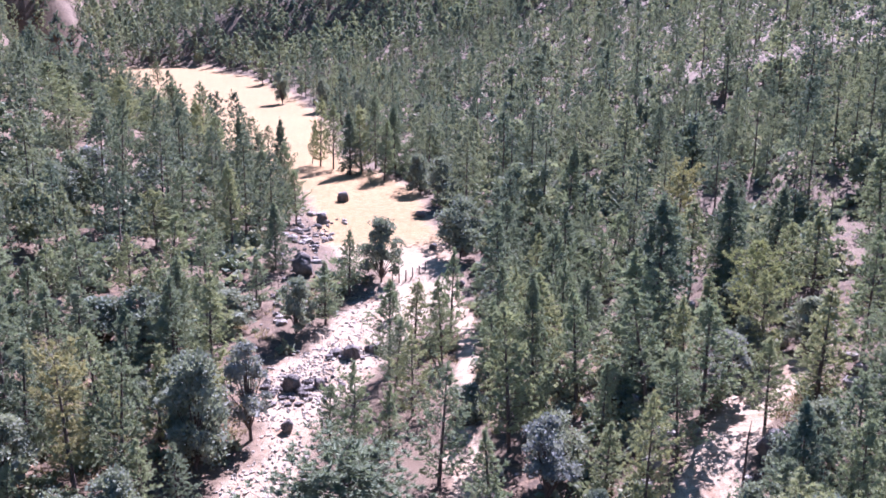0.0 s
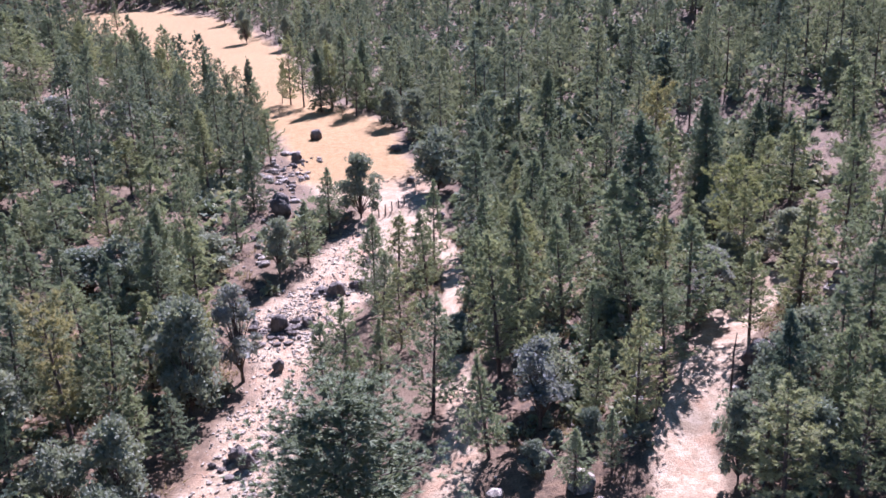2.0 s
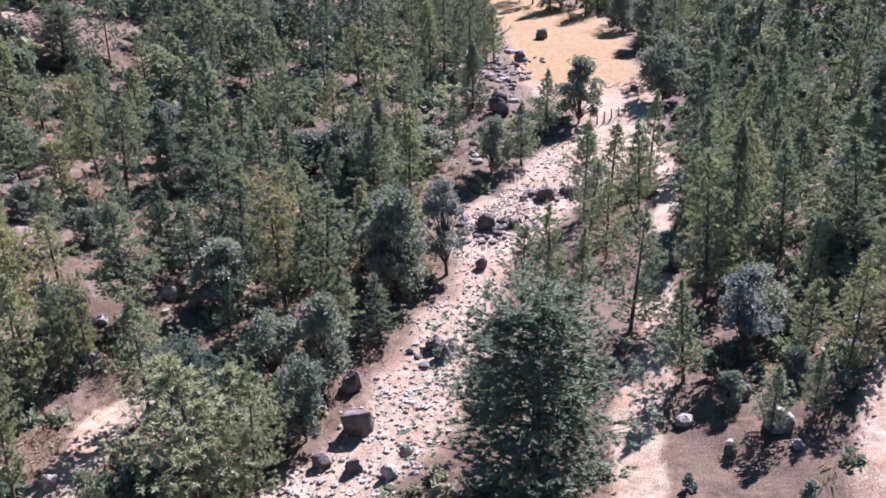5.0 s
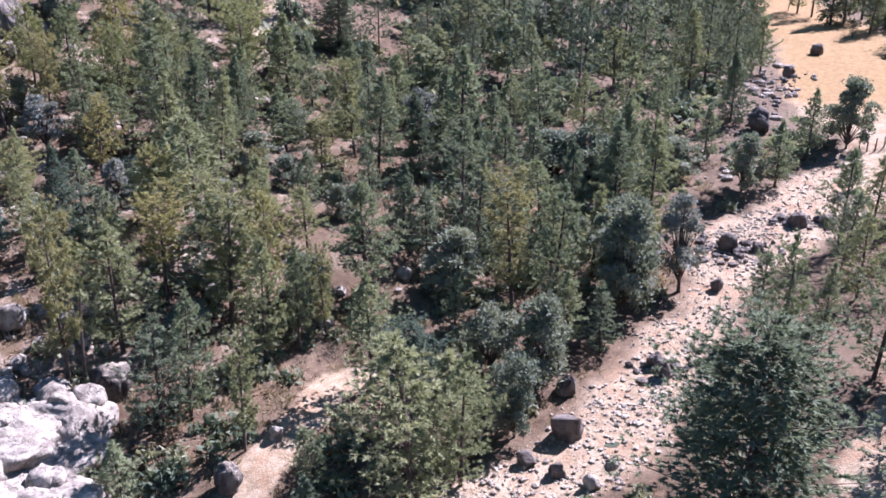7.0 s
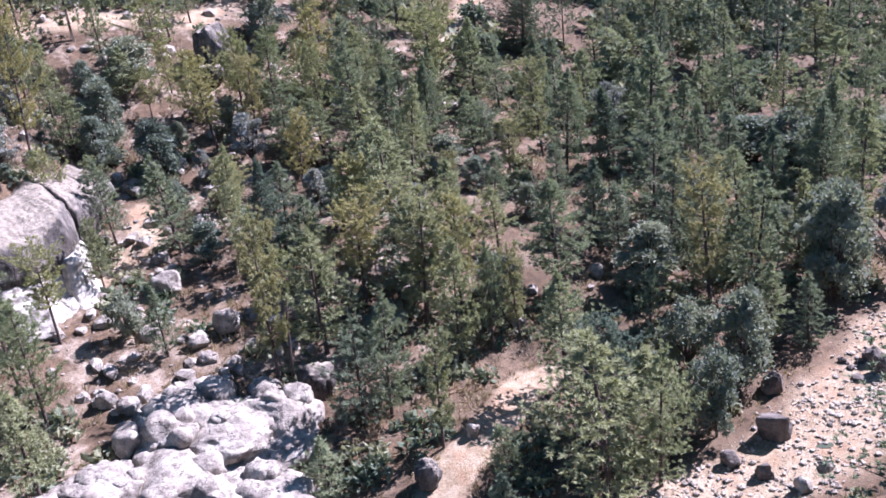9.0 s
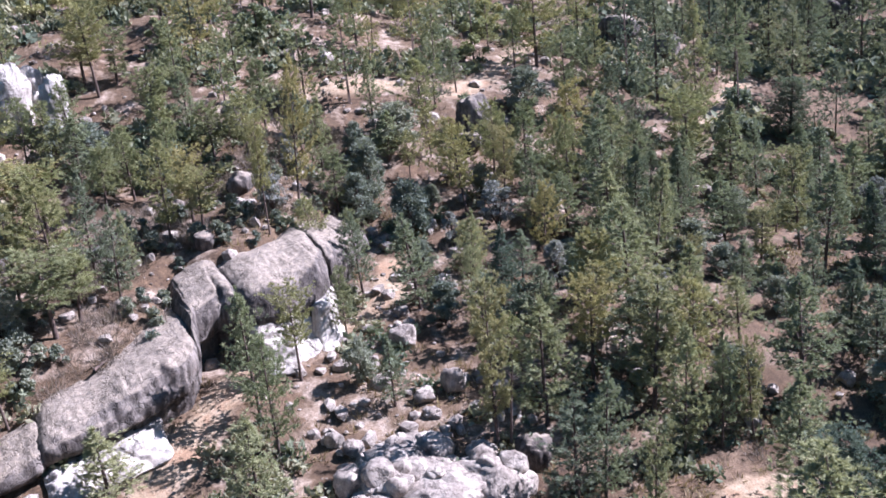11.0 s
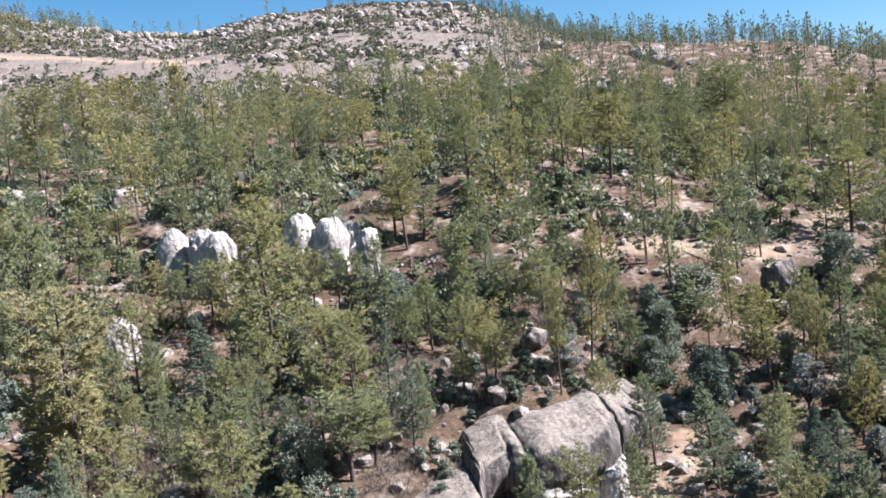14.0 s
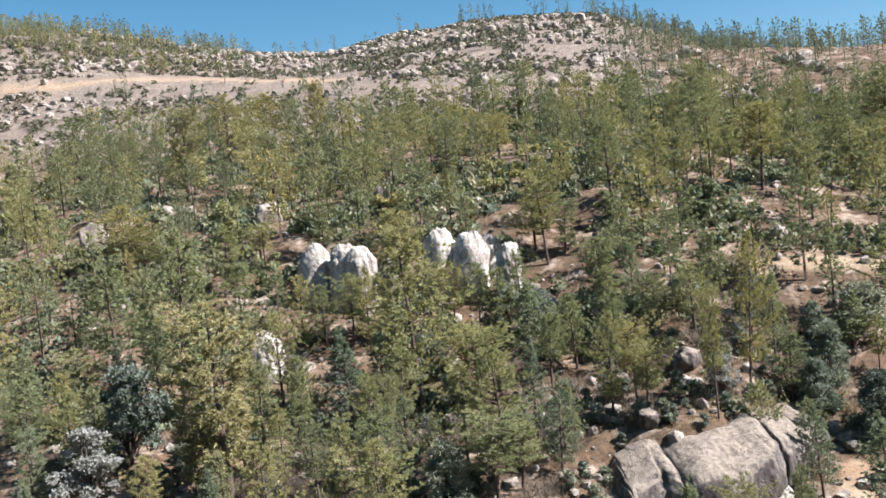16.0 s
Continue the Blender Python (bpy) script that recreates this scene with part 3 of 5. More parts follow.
def rock(name, look_of, x, y, w, d, h, turn, seed, levels=3, boxy=0.7, cracks=0.0, breaks=13, sink=0.25, label="", lift=0.0, group=""):
    mat, text = ROCK_LOOKS[look_of]
    v, f = rock_shape(seed, w, d, h * (1 + sink), levels, boxy, cracks, breaks)
    ob = new(name, mesh_of(name, v, f, mat, True))
    ob.matrix_basis = pose(x, y, float(height(x, y)) + h * (0.5 - sink * 0.5) + lift, 0, 0, turn)
    placed.append((x, y, 0.5 * w))
    return tagged(ob, label or text, "rock", group)


def outcrop(blocks, label):
    """A knobbly mass of pale rock: great blocks grown together, each (x, y, width, height), with worn knobs over them."""
    root = new("rock_outcrop")
    x0, y0 = blocks[0][:2]
    z0 = float(height(x0, y0))
    root.matrix_basis = pose(x0, y0, z0)
    g = np.random.default_rng(17)
    for k, (x, y, w, h) in enumerate(blocks):
        v, f = rock_shape(900 + k, w * 1.25, w, h * 1.4, 5, 0.6, 0.05, 12, 0.04)
        ground_z = float(height(x, y)) - z0
        part("block", mesh_of("outcrop_block", v + (x - x0, y - y0, ground_z + 0.22 * h), f, PALE_ROCK, True), root)
        for j in range(5):
            d, a = w * 0.62 * math.sqrt(g.uniform()), g.uniform(0, 6.28)
            size = g.uniform(1.3, 3.6)
            kv, kf = rock_shape(950 + 20 * k + j, size * g.uniform(0.9, 1.4), size, size * 0.85, 3, 0.8, 0.04, 5, 0.05)
            top = ground_z + 0.22 * h + 0.66 * h * math.sqrt(max(0.0, 1 - (d / (0.66 * w)) ** 2))
            part("knob", mesh_of("outcrop_knob", kv + (x - x0 + d * math.cos(a), y - y0 + d * math.sin(a), top - 0.2 * size), kf, PALE_ROCK, True), root)
    tagged(root, label, "rock outcrop")


def swept(y0, y1, profile, seed, nu, rough, low=1.0):
    """A stretch of the ledge from y0 to y1: its cross-section drawn along the foot line, worn round at both ends."""
    prof = np.array(profile)
    at = np.linspace(0, 1, len(prof))
    t = np.linspace(0, 1, 44)
    out, up = np.interp(t, at, prof[:, 0]), np.interp(t, at, prof[:, 1])
    u = np.linspace(-1, 1, nu)
    y = (y0 + y1) / 2 + u * (y1 - y0) / 2
    end = np.abs(u) ** 12
    x = ledge_foot(y)
    rise = ledge_rise(y)
    g = np.random.default_rng(seed)
    shift, tall = g.uniform(-0.5, 0.5), g.uniform(0.92, 1.06)
    X = x[:, None] + out[None] + shift - 0.9 * end[:, None]
    base = height(x + 1.5, y)
    Z = base[:, None] + up[None] * (rise * tall)[:, None] * low * (1 - 0.1 * end[:, None])
    Y = np.repeat(y[:, None], 44, 1) - 0.16 * out[None]
    v = np.stack([X, Y, Z], -1).reshape(-1, 3)
    push = rough * (0.9 * lumps(v * (1, 1, 1.6), seed + 1, 4.5) + 0.45 * lumps(v * (1, 1, 2.2), seed + 2, 1.8) + 0.25 * lumps(v, seed + 3, 0.6))
    seam = np.abs(lumps(v * (0.5, 0.5, 2.2), seed + 4, 3.6))
    push = push - 0.5 * rough * np.exp(-(seam / 0.06) ** 2)
    v = v + push[:, None] * (0.8, 0.1, 0.6)
    i = np.arange(nu - 1)[:, None] * 44 + np.arange(43)[None]
    f = np.stack([i, i + 44, i + 45, i + 1], -1).reshape(-1, 4)
    return v, f


def ledge():
    """The long whaleback of rock above the track: great jointed blocks, and below them the pale broken face."""
    face = [(-1.5, -0.2), (-0.9, 0.0), (-0.7, 0.2), (-0.5, 0.34), (0.5, 0.42), (0.75, 0.52), (0.6, 0.7), (0.0, 0.85), (-1.1, 0.94), (-3.2, 0.99), (-6.5, 1.03), (-10.0, 1.05), (-13, 0.98), (-16, 0.55)]
    under = [(-0.8, 0.54), (0.8, 0.47), (1.5, 0.33), (1.9, 0.18), (2.7, 0.05), (4.0, -0.08), (2.5, -0.4)]
    root = new("rock_ledge")
    root.matrix_basis = pose(0, 0, 0)
    for k, (a, b) in enumerate([(-4, 5), (4.6, 12.4), (12, 28.3), (28.2, 34.6), (34.4, 46.4), (45.8, 51.5), (50.6, 57)]):
        v, f = swept(a, b, face, 60 + k * 9, 120 if b - a > 9 else 64, 0.42)
        part("block", mesh_of("ledge_block", v, f, GREY_ROCK, True), root)
    for k, (a, b) in enumerate([(12, 18), (17.5, 23), (34.8, 38.5), (38, 42), (41.5, 46)]):
        v, f = swept(a, b, under[::-1], 160 + k * 9, 40, 0.55, 1.0 if k > 1 else 0.6)
        part("broken_face", mesh_of("broken_face", v, f, DOME_ROCK, True), root, "bright freshly broken pale rock under the ledge")
    tagged(root, "long weathered grey rock ledge with a soil-covered top", "rock ledge")


ledge()
rock("boulder", "pale", -68.8, 48.2, 2.6, 2.1, 2.6, 56, 1, 4, 0.75, 0.05, 13)
rock("boulder", "pale", -69.0, 45.0, 2.2, 1.8, 1.4, 58, 2, 4, 0.75, 0.05, 13)
rock("boulder", "pale", -67.1, 44.4, 1.6, 1.2, 0.9, 58, 3, 4, 0.75, 0.05, 13)
rock("boulder", "pale", -63.5, 32.7, 2.9, 2.3, 3.1, 64, 4, 4, 0.75, 0.05, 13)
rock("boulder", "grey", -97.6, 36.0, 2.6, 2.2, 2.2, 71, 5, 4, 0.75, 0.05, 13, lift=-0.3)
rock("boulder", "grey", -110.4, 46.7, 3.6, 2.8, 2.8, 68, 6, 4, 0.75, 0.05, 13)
rock("boulder", "grey", -110.6, 37.9, 2.4, 1.9, 2.6, 72, 7, 4, 0.75, 0.05, 13)
rock("boulder", "grey", -107.7, 82.0, 3.3, 2.6, 3.5, 53, 8, 4, 0.75, 0.05, 13)
rock("boulder", "pale", -77.7, 48.5, 3.0, 2.4, 2.0, 59, 9, 4, 0.75, 0.05, 13)
rock("boulder", "grey", -123.5, 129.9, 7.4, 5.8, 6.1, 44, 10, 4, 0.75, 0.05, 13)
rock("boulder", "grey", -115.6, 133.6, 5.7, 4.5, 5.2, 41, 11, 4, 0.75, 0.05, 13)
rock("boulder", "grey", -109.5, 177.7, 8.2, 6.4, 7.2, 32, 12, 4, 0.75, 0.05, 13)
rock("boulder", "pale", -69.0, 34.7, 1.8, 1.5, 2.0, 64, 13, 4, 0.75, 0.05, 13)
rock("boulder", "pale", -67.0, 35.6, 2.0, 1.6, 1.4, 63, 14, 4, 0.75, 0.05, 13)
rock("boulder", "grey", -57.0, 48.1, 3.5, 2.8, 3.7, 50, 24, 4, 0.75, 0.05, 13)
rock("boulder", "grey", -42.2, 45.5, 2.2, 1.8, 2.4, 43, 25, 4, 0.75, 0.05, 13)
rock("boulder", "pale", -190.4, -1.7, 5.7, 4.5, 4.0, 90, 34, 4, 0.75, 0.05, 13)
rock("boulder", "pale", -207.6, -23.3, 4.9, 3.8, 2.9, 96, 35, 4, 0.75, 0.05, 13)
rock("boulder", "pale", -205.7, -18.8, 4.1, 3.2, 2.5, 95, 36, 4, 0.75, 0.05, 13)
rock("boulder", "pale", -187.0, -34.1, 5.7, 4.5, 5.7, 100, 37, 4, 0.75, 0.05, 13)
rock("boulder", "pale", -186.8, -30.0, 3.1, 2.4, 2.2, 99, 38, 4, 0.75, 0.05, 13)
rock("boulder", "grey", -112.3, 16.8, 2.1, 1.7, 2.3, 81, 39, 4, 0.75, 0.05, 13)
rock("boulder", "pale", -137.2, 75.8, 2.9, 2.3, 2.5, 61, 40, 4, 0.75, 0.05, 13)
rock("boulder", "grey", -141.5, 71.4, 2.7, 2.1, 2.3, 63, 41, 4, 0.75, 0.05, 13)
rock("boulder", "pale", -265.0, 139.3, 12.6, 9.9, 5.6, 62, 42, 4, 0.75, 0.05, 13)
rock("boulder", "pale", -261.1, 162.9, 5.4, 4.3, 2.5, 58, 43, 4, 0.75, 0.05, 13)
rock("boulder", "pale", -194.3, 58.1, 2.6, 2.1, 2.8, 73, 44, 4, 0.75, 0.05, 13)
rock("boulder", "grey", -183.3, 19.8, 4.3, 3.4, 4.6, 84, 45, 4, 0.75, 0.05, 13)
rock("boulder", "grey", -110.1, 85.2, 6.1, 4.8, 6.5, 52, 46, 4, 0.75, 0.05, 13)
rock("boulder", "dark", -21.3, 64.3, 3.3, 2.4, 2.2, 18, 47, 3, 0.35, 0, 13, label="squared dark boulder in the stony stream bed")
rock("boulder", "dark", -23.7, 70.3, 1.7, 1.4, 1.9, 18, 48, 4, 0.75, 0.05, 13)
rock("boulder", "dark", -17.8, 78.5, 1.7, 1.4, 1.5, 13, 49, 4, 0.75, 0.05, 13)
rock("boulder", "dark", -16.6, 76.9, 1.7, 1.4, 1.7, 12, 50, 4, 0.75, 0.05, 13)
rock("boulder", "dark", -17.2, 107.7, 2.4, 1.9, 2.1, 9, 51, 4, 0.75, 0.05, 13)
rock("boulder", "dark", -14.0, 108.7, 1.9, 1.5, 1.3, 7, 52, 4, 0.75, 0.05, 13)
rock("boulder", "dark", -16.1, 96.5, 1.4, 1.1, 1.4, 9, 53, 4, 0.75, 0.05, 13)
rock("boulder", "dark", -21.6, 149.5, 3.8, 3.0, 3.7, 8, 54, 4, 0.75, 0.05, 13)
rock("boulder", "dark", -23.5, 191.3, 2.5, 2.0, 2.7, 7, 55, 4, 0.75, 0.05, 13)
rock("boulder", "dark", -21.6, 215.5, 3.0, 2.4, 2.3, 6, 56, 4, 0.75, 0.05, 13)
rock("boulder", "dark", -3.1, 198.6, 2.5, 2.0, 1.4, 1, 57, 4, 0.75, 0.05, 13)
rock("boulder", "dark", -0.2, 169.7, 1.6, 1.2, 1.3, 0, 58, 4, 0.75, 0.05, 13)
rock("boulder", "dark", 4.5, 148.0, 1.8, 1.5, 1.0, -2, 59, 4, 0.75, 0.05, 13)
rock("boulder", "dark", 30.8, 75.7, 3.6, 2.8, 2.4, -22, 60, 4, 0.75, 0.05, 13)
rock("boulder", "pale", 12.1, 63.5, 2.3, 1.8, 1.5, -11, 61, 4, 0.75, 0.05, 13)
rock("boulder", "dark", 9.6, 67.1, 1.6, 1.2, 1.4, -8, 62, 4, 0.75, 0.05, 13)
rock("boulder", "dark", -10.3, 75.8, 1.6, 1.2, 1.0, 7, 64, 4, 0.75, 0.05, 13)
rock("boulder", "dark", -10.9, 118.0, 2.6, 2.1, 1.9, 5, 65, 4, 0.75, 0.05, 13)
rock("boulder", "dark", -7.6, 120.1, 1.8, 1.5, 1.0, 3, 66, 4, 0.75, 0.05, 13)
rock("boulder", "dark", -23.0, 59.2, 1.9, 1.5, 1.2, 22, 67, 4, 0.75, 0.05, 13)
rock("boulder", "dark", -20.3, 59.1, 1.6, 1.2, 1.4, 19, 68, 4, 0.75, 0.05, 13)
rock("boulder", "pale", -17.2, 58.8, 1.5, 1.1, 1.4, 17, 69, 4, 0.75, 0.05, 13)
rock("boulder", "pale", -16.5, 62.0, 1.4, 1.1, 0.7, 15, 70, 4, 0.75, 0.05, 13)
rock("boulder", "grey", -51.2, 95.4, 1.9, 1.5, 2.1, 28, 71, 4, 0.75, 0.05, 13)
rock("boulder", "grey", -48.8, 97.9, 1.7, 1.3, 1.3, 27, 72, 4, 0.75, 0.05, 13)
rock("boulder", "dark", -23.6, 69.9, 1.7, 1.3, 1.8, 19, 73, 4, 0.75, 0.05, 13)
rock("boulder", "pale", -42.3, 51.7, 1.2, 0.9, 1.2, 40, 74, 4, 0.75, 0.05, 13)
rock("boulder", "pale", -45.8, 79.1, 1.7, 1.4, 1.5, 30, 75, 4, 0.75, 0.05, 13)
outcrop([(-62.8, 35.1, 5.8, 2.9), (-63.3, 38.8, 6.7, 1.9), (-59.1, 38.5, 7.7, 3.0), (-57.3, 43.3, 7.5, 2.7), (-56.3, 39.7, 8.0, 1.7), (-58.7, 31.8, 6.8, 2.8), (-55.5, 34.0, 7.0, 2.9), (-50.9, 36.5, 6.3, 2.4), (-61.2, 28.0, 6.6, 2.9)], "knobbly mass of pale grey-white rock above the track")



def rock_dome(x, y, wide, tall, seed):
    """A smooth upright tower of rock with a rounded head and furrows worn down its sides."""
    g = np.random.default_rng(seed)
    a, t = np.linspace(0, 2 * math.pi, 72, endpoint=False), np.linspace(0, 1, 34)
    up = 1 - (1 - t) ** 1.9
    head = min(0.7, g.uniform(0.5, 0.62) * wide / tall)
    r = np.sqrt(1 - (np.maximum(0, up - 1 + head) / head) ** 2 * 0.999) * (1.12 - 0.14 * up)
    A, U = np.meshgrid(a, up)
    R = np.repeat(r[:, None], 72, 1)
    for k in range(int(g.integers(4, 7))):
        c, deep, broad = g.uniform(0, 6.28), g.uniform(0.06, 0.2), g.uniform(0.1, 0.2)
        off = np.angle(np.exp(1j * (A - c - 0.25 * np.sin(3 * U + k))))
        R = R * (1 - deep * np.exp(-(off / broad) ** 2) * (1 - 0.9 * U ** 4))
    v = np.stack([np.cos(A) * R * wide / 2, np.sin(A) * R * wide * 0.42, U * (tall + 1.2) - 1.2], -1).reshape(-1, 3)
    v = v * (1 + 0.05 * lumps(v, seed, 0.35 * wide) + 0.02 * lumps(v, seed + 1, 0.1 * wide))[:, None] + np.outer(v[:, 2], (g.uniform(-0.1, 0.1), g.uniform(0, 0.12), 0))
    i = np.arange(33)[:, None] * 72 + np.arange(72)[None]
    j = np.arange(33)[:, None] * 72 + (np.arange(72)[None] + 1) % 72
    f = np.stack([i, j, j + 72, i + 72], -1).reshape(-1, 4)
    ob = new("rock_dome", mesh_of("rock_dome", v, f, DOME_ROCK, True))
    ob.matrix_basis = pose(x, y, float(height(x, y)), 0, 0, math.degrees(math.atan2(-x, y)))
    placed.append((x, y, 0.5 * wide))
    tagged(ob, "smooth rounded pale rock tower among pines", "rock", "pale rock towers")


for k, (x, y, wide, tall) in enumerate([(-156.2, 4.7, 6.1, 8.1), (-152.1, 8.9, 4.2, 9.4), (-150.2, 12.1, 4.8, 9.3), (-149.6, 15.9, 4.2, 6.7), (-148.9, 24.5, 5.6, 9.4), (-147.2, 28.3, 5.6, 8.6), (-149.7, 32.4, 4.0, 6.2), (-141.8, 33.1, 3.7, 8.4), (-136.8, -4.0, 4.9, 6.1)]):
    rock_dome(x, y, wide, tall, 300 + 7 * k)


# ---- fence across the meadow's mouth ----
def fence():
    root = new("fence")
    root.matrix_basis = pose(FENCE[0][0], FENCE[0][1], float(height(*FENCE[0])))
    for k, (x, y) in enumerate(FENCE):
        v, f = tube([(0, 0, -0.4), (0.02, 0, 0.6), (0.03 * (k % 3 - 1), 0.02, 1.55 + 0.1 * (k % 2))], [0.13, 0.12, 0.1], 7)
        cap = np.array([[14, 15, 16], [14, 16, 17], [14, 17, 18], [14, 18, 19], [14, 19, 20]])
        post = part("post", mesh_of("fence_post", v, np.concatenate([f, cap]), WOOD), root)
        post.location = (x - FENCE[0][0], y - FENCE[0][1], float(height(x, y)) - float(height(*FENCE[0])))
    tagged(root, "row of rough weathered wooden fence posts", "fence")


FENCE = [(-6.7, 147.6), (-5.7, 149.3), (-4.6, 150.2), (-3.5, 151.3), (-2.4, 152.6), (-1.4, 154.0)]
fence()


# ---- pools left in the stream bed ----
def pool_material():
    m, n, l, b = material("still_pool_water", 0.08)
    b.inputs["Base Color"].default_value = (0.07, 0.075, 0.045, 1)
    b.inputs["Specular IOR Level"].default_value = 0.5
    return m


POOL = pool_material()


def pool(x, y, long, wide, turn, seed):
    a = np.linspace(0, 2 * math.pi, 28, endpoint=False)
    g = np.random.default_rng(seed)
    r = 1 + 0.18 * np.sin(2 * a + g.uniform(0, 6)) + 0.12 * np.sin(3 * a + g.uniform(0, 6)) + 0.08 * np.sin(5 * a + g.uniform(0, 6))
    rim = np.stack([np.cos(a) * r * long / 2, np.sin(a) * r * wide / 2, 0 * a], -1)
    v = np.vstack([rim, rim * (0.9, 0.9, 1) - (0, 0, 0.25), [[0, 0, 0]]])
    i = np.arange(28)
    j = (i + 1) % 28
    f = np.concatenate([np.stack([i, j, np.full(28, 56)], -1), np.stack([i, i + 28, j], -1), np.stack([j, i + 28, j + 28], -1)])
    ob = new("pool", mesh_of("pool", v, f, POOL))
    ob.matrix_basis = pose(x, y, float(height(x, y)) - 0.05, 0, 0, turn)
    tagged(ob, "shallow olive-green pool left in the stream bed", "water", kind="structure")


pool(-18.6, 64.4, 3.0, 1.4, 20, 3)
pool(-20.5, 59.7, 1.9, 2.2, 60, 4)
pool(-17.0, 67.1, 1.8, 1.1, 10, 5)
pool(-9.0, 70.8, 2.0, 1.3, 30, 6)


# ---- dead wood ----
def dead_tree(x, y, h, lean):
    g = np.random.default_rng(int(h * 100))
    pts = [(0, 0, -0.4), (0.02 * h, 0, 0.4 * h), (0.035 * h, 0.01 * h, 0.75 * h), (0.06 * h, 0, h)]
    pieces = [tube(pts, [0.018 * h, 0.014 * h, 0.01 * h, 0.003 * h], 7)]
    root = new("dead_tree")
    part("trunk", mesh_of("dead_trunk", *pieces[0], BARK, True), root)
    for k in range(7):
        t, a, r = g.uniform(0.35, 0.95), g.uniform(0, 6.28), g.uniform(0.5, 1.4)
        base = np.array([0.05 * h * t, 0, h * t])
        v, f = tube([base, base + (math.cos(a) * r * 0.6, math.sin(a) * r * 0.6, 0.1), base + (math.cos(a) * r, math.sin(a) * r, 0.35)], [0.035, 0.025, 0.008], 4)
        part("branch", mesh_of("dead_branch", v, f, BARK), root)
    root.matrix_basis = pose(x, y, float(height(x, y)), 0, lean, 40)
    tagged(root, "bare dead standing pine trunk with short stubs", "dead tree")


def log(x, y, long, turn, seed):
    g = np.random.default_rng(seed)
    v, f = tube([(-long / 2, 0, 0), (-long / 6, 0.12, 0.05), (long / 5, 0.05, 0.12), (long / 2, -0.2, 0.3)], [0.17, 0.14, 0.11, 0.04], 7)
    ob = new("fallen_log", mesh_of("fallen_log", v, f, BARK, True))
    ob.matrix_basis = pose(x, y, float(height(x, y)) + 0.15, 0, 0, turn)
    tagged(ob, "fallen weathered grey-brown log on the ground", "log")


dead_tree(26.0, 70.1, 7.0, 2)
dead_tree(-59.5, 47.6, 8.9, 2)
dead_tree(-137.6, 85.1, 8.3, 2)
log(-87.5, 20.9, 4.4, 130, 3)
log(-80.2, 95.0, 3.9, 80, 4)
log(-161.2, -5.7, 5.9, 100, 5)
log(-49.5, 115.1, 4.0, 20, 6)
log(0.8, 145.6, 3.7, 60, 7)


# ---- trees at their places ----
STANDS = []
STANDS.append(("broad_pine", [(-5.4, 56.3, 15.9, 1.85), (-33.2, 57.3, 10.3, 1.54), (-87.7, 130.8, 10.1, 1.81)]))
STANDS.append(("pine_tree", [(0.9, 78.4, 11.6, 1.07), (-7.3, 81.9, 11.9, 1), (-10.2, 87.1, 8.9, 1.03), (-2, 95.8, 9.3, 1.18), (1.3, 108.9, 10.8, 0.94), (6.4, 97.7, 10.9, 0.96), (18.1, 102.1, 11.1, 1.22), (12.2, 147.2, 13.7, 1.11), (-39.1, 61.6, 11.3, 1.14), (-29.2, 57.8, 9.1, 1.52), (18, 70, 10.2, 0.85), (22.4, 76.8, 10.8, 1.05), (36.4, 96.7, 11.1, 1.03), (26.9, 139.1, 11.6, 1.18), (21.9, 137, 9.4, 1.25), (25, 59.2, 9.9, 1.33), (-53.7, 124.5, 8.6, 1.52), (-48.4, 124.4, 11.4, 1.13), (-44.1, 130.6, 9.8, 1.02), (-30.4, 119.5, 17.3, 0.7)]))
STANDS.append(("pine_tree", [(-42.8, 156.7, 13.1, 1.04), (-55.3, 162, 23, 0.62), (-67.6, 158.3, 12.2, 1.68), (-74.3, 153, 10.4, 1.74), (-72, 136.1, 9.2, 1.81), (-85.1, 169.2, 16.1, 0.97), (-35.2, 183, 15.6, 1), (-35.4, 159.2, 14.8, 0.93), (24.3, 54.2, 11, 1.28), (-96.2, 103.8, 12.1, 0.84), (-91.7, 111.9, 11.8, 0.88), (-84.7, 94.8, 8.1, 1.52), (-69.2, 72.1, 10.2, 1.09), (-84, 78.9, 8.7, 1.45), (-76, 133.9, 8.4, 1.32), (-55.9, 89.3, 8.5, 1.09), (-58, 64.7, 10.5, 1.71), (-51.1, 47.9, 10.6, 1.19), (-50.3, 50.4, 11.5, 0.85), (-49.4, 59.5, 13, 0.8)]))
STANDS.append(("pine_tree", [(-48.2, 63.2, 11.1, 0.67), (-29.3, 51.5, 14.6, 1.32), (-26.5, 54.4, 11.8, 0.9), (-56.5, 76.7, 7.2, 1.34), (-70.5, 67.4, 6.9, 1.58), (-70.9, 62.2, 6.1, 1.55), (-75.7, 30.8, 13, 0.9), (-95.2, 117.5, 22.1, 0.57), (-98.3, 130.8, 19.3, 0.8), (-99.4, 153.1, 15.8, 1.22), (-70.6, 92.7, 10.2, 1.26), (41.3, 78.6, 13.1, 1.11), (45.4, 79.4, 15.8, 0.87), (36.4, 61.9, 13.8, 1.03), (31, 60.6, 11.5, 0.95)]))
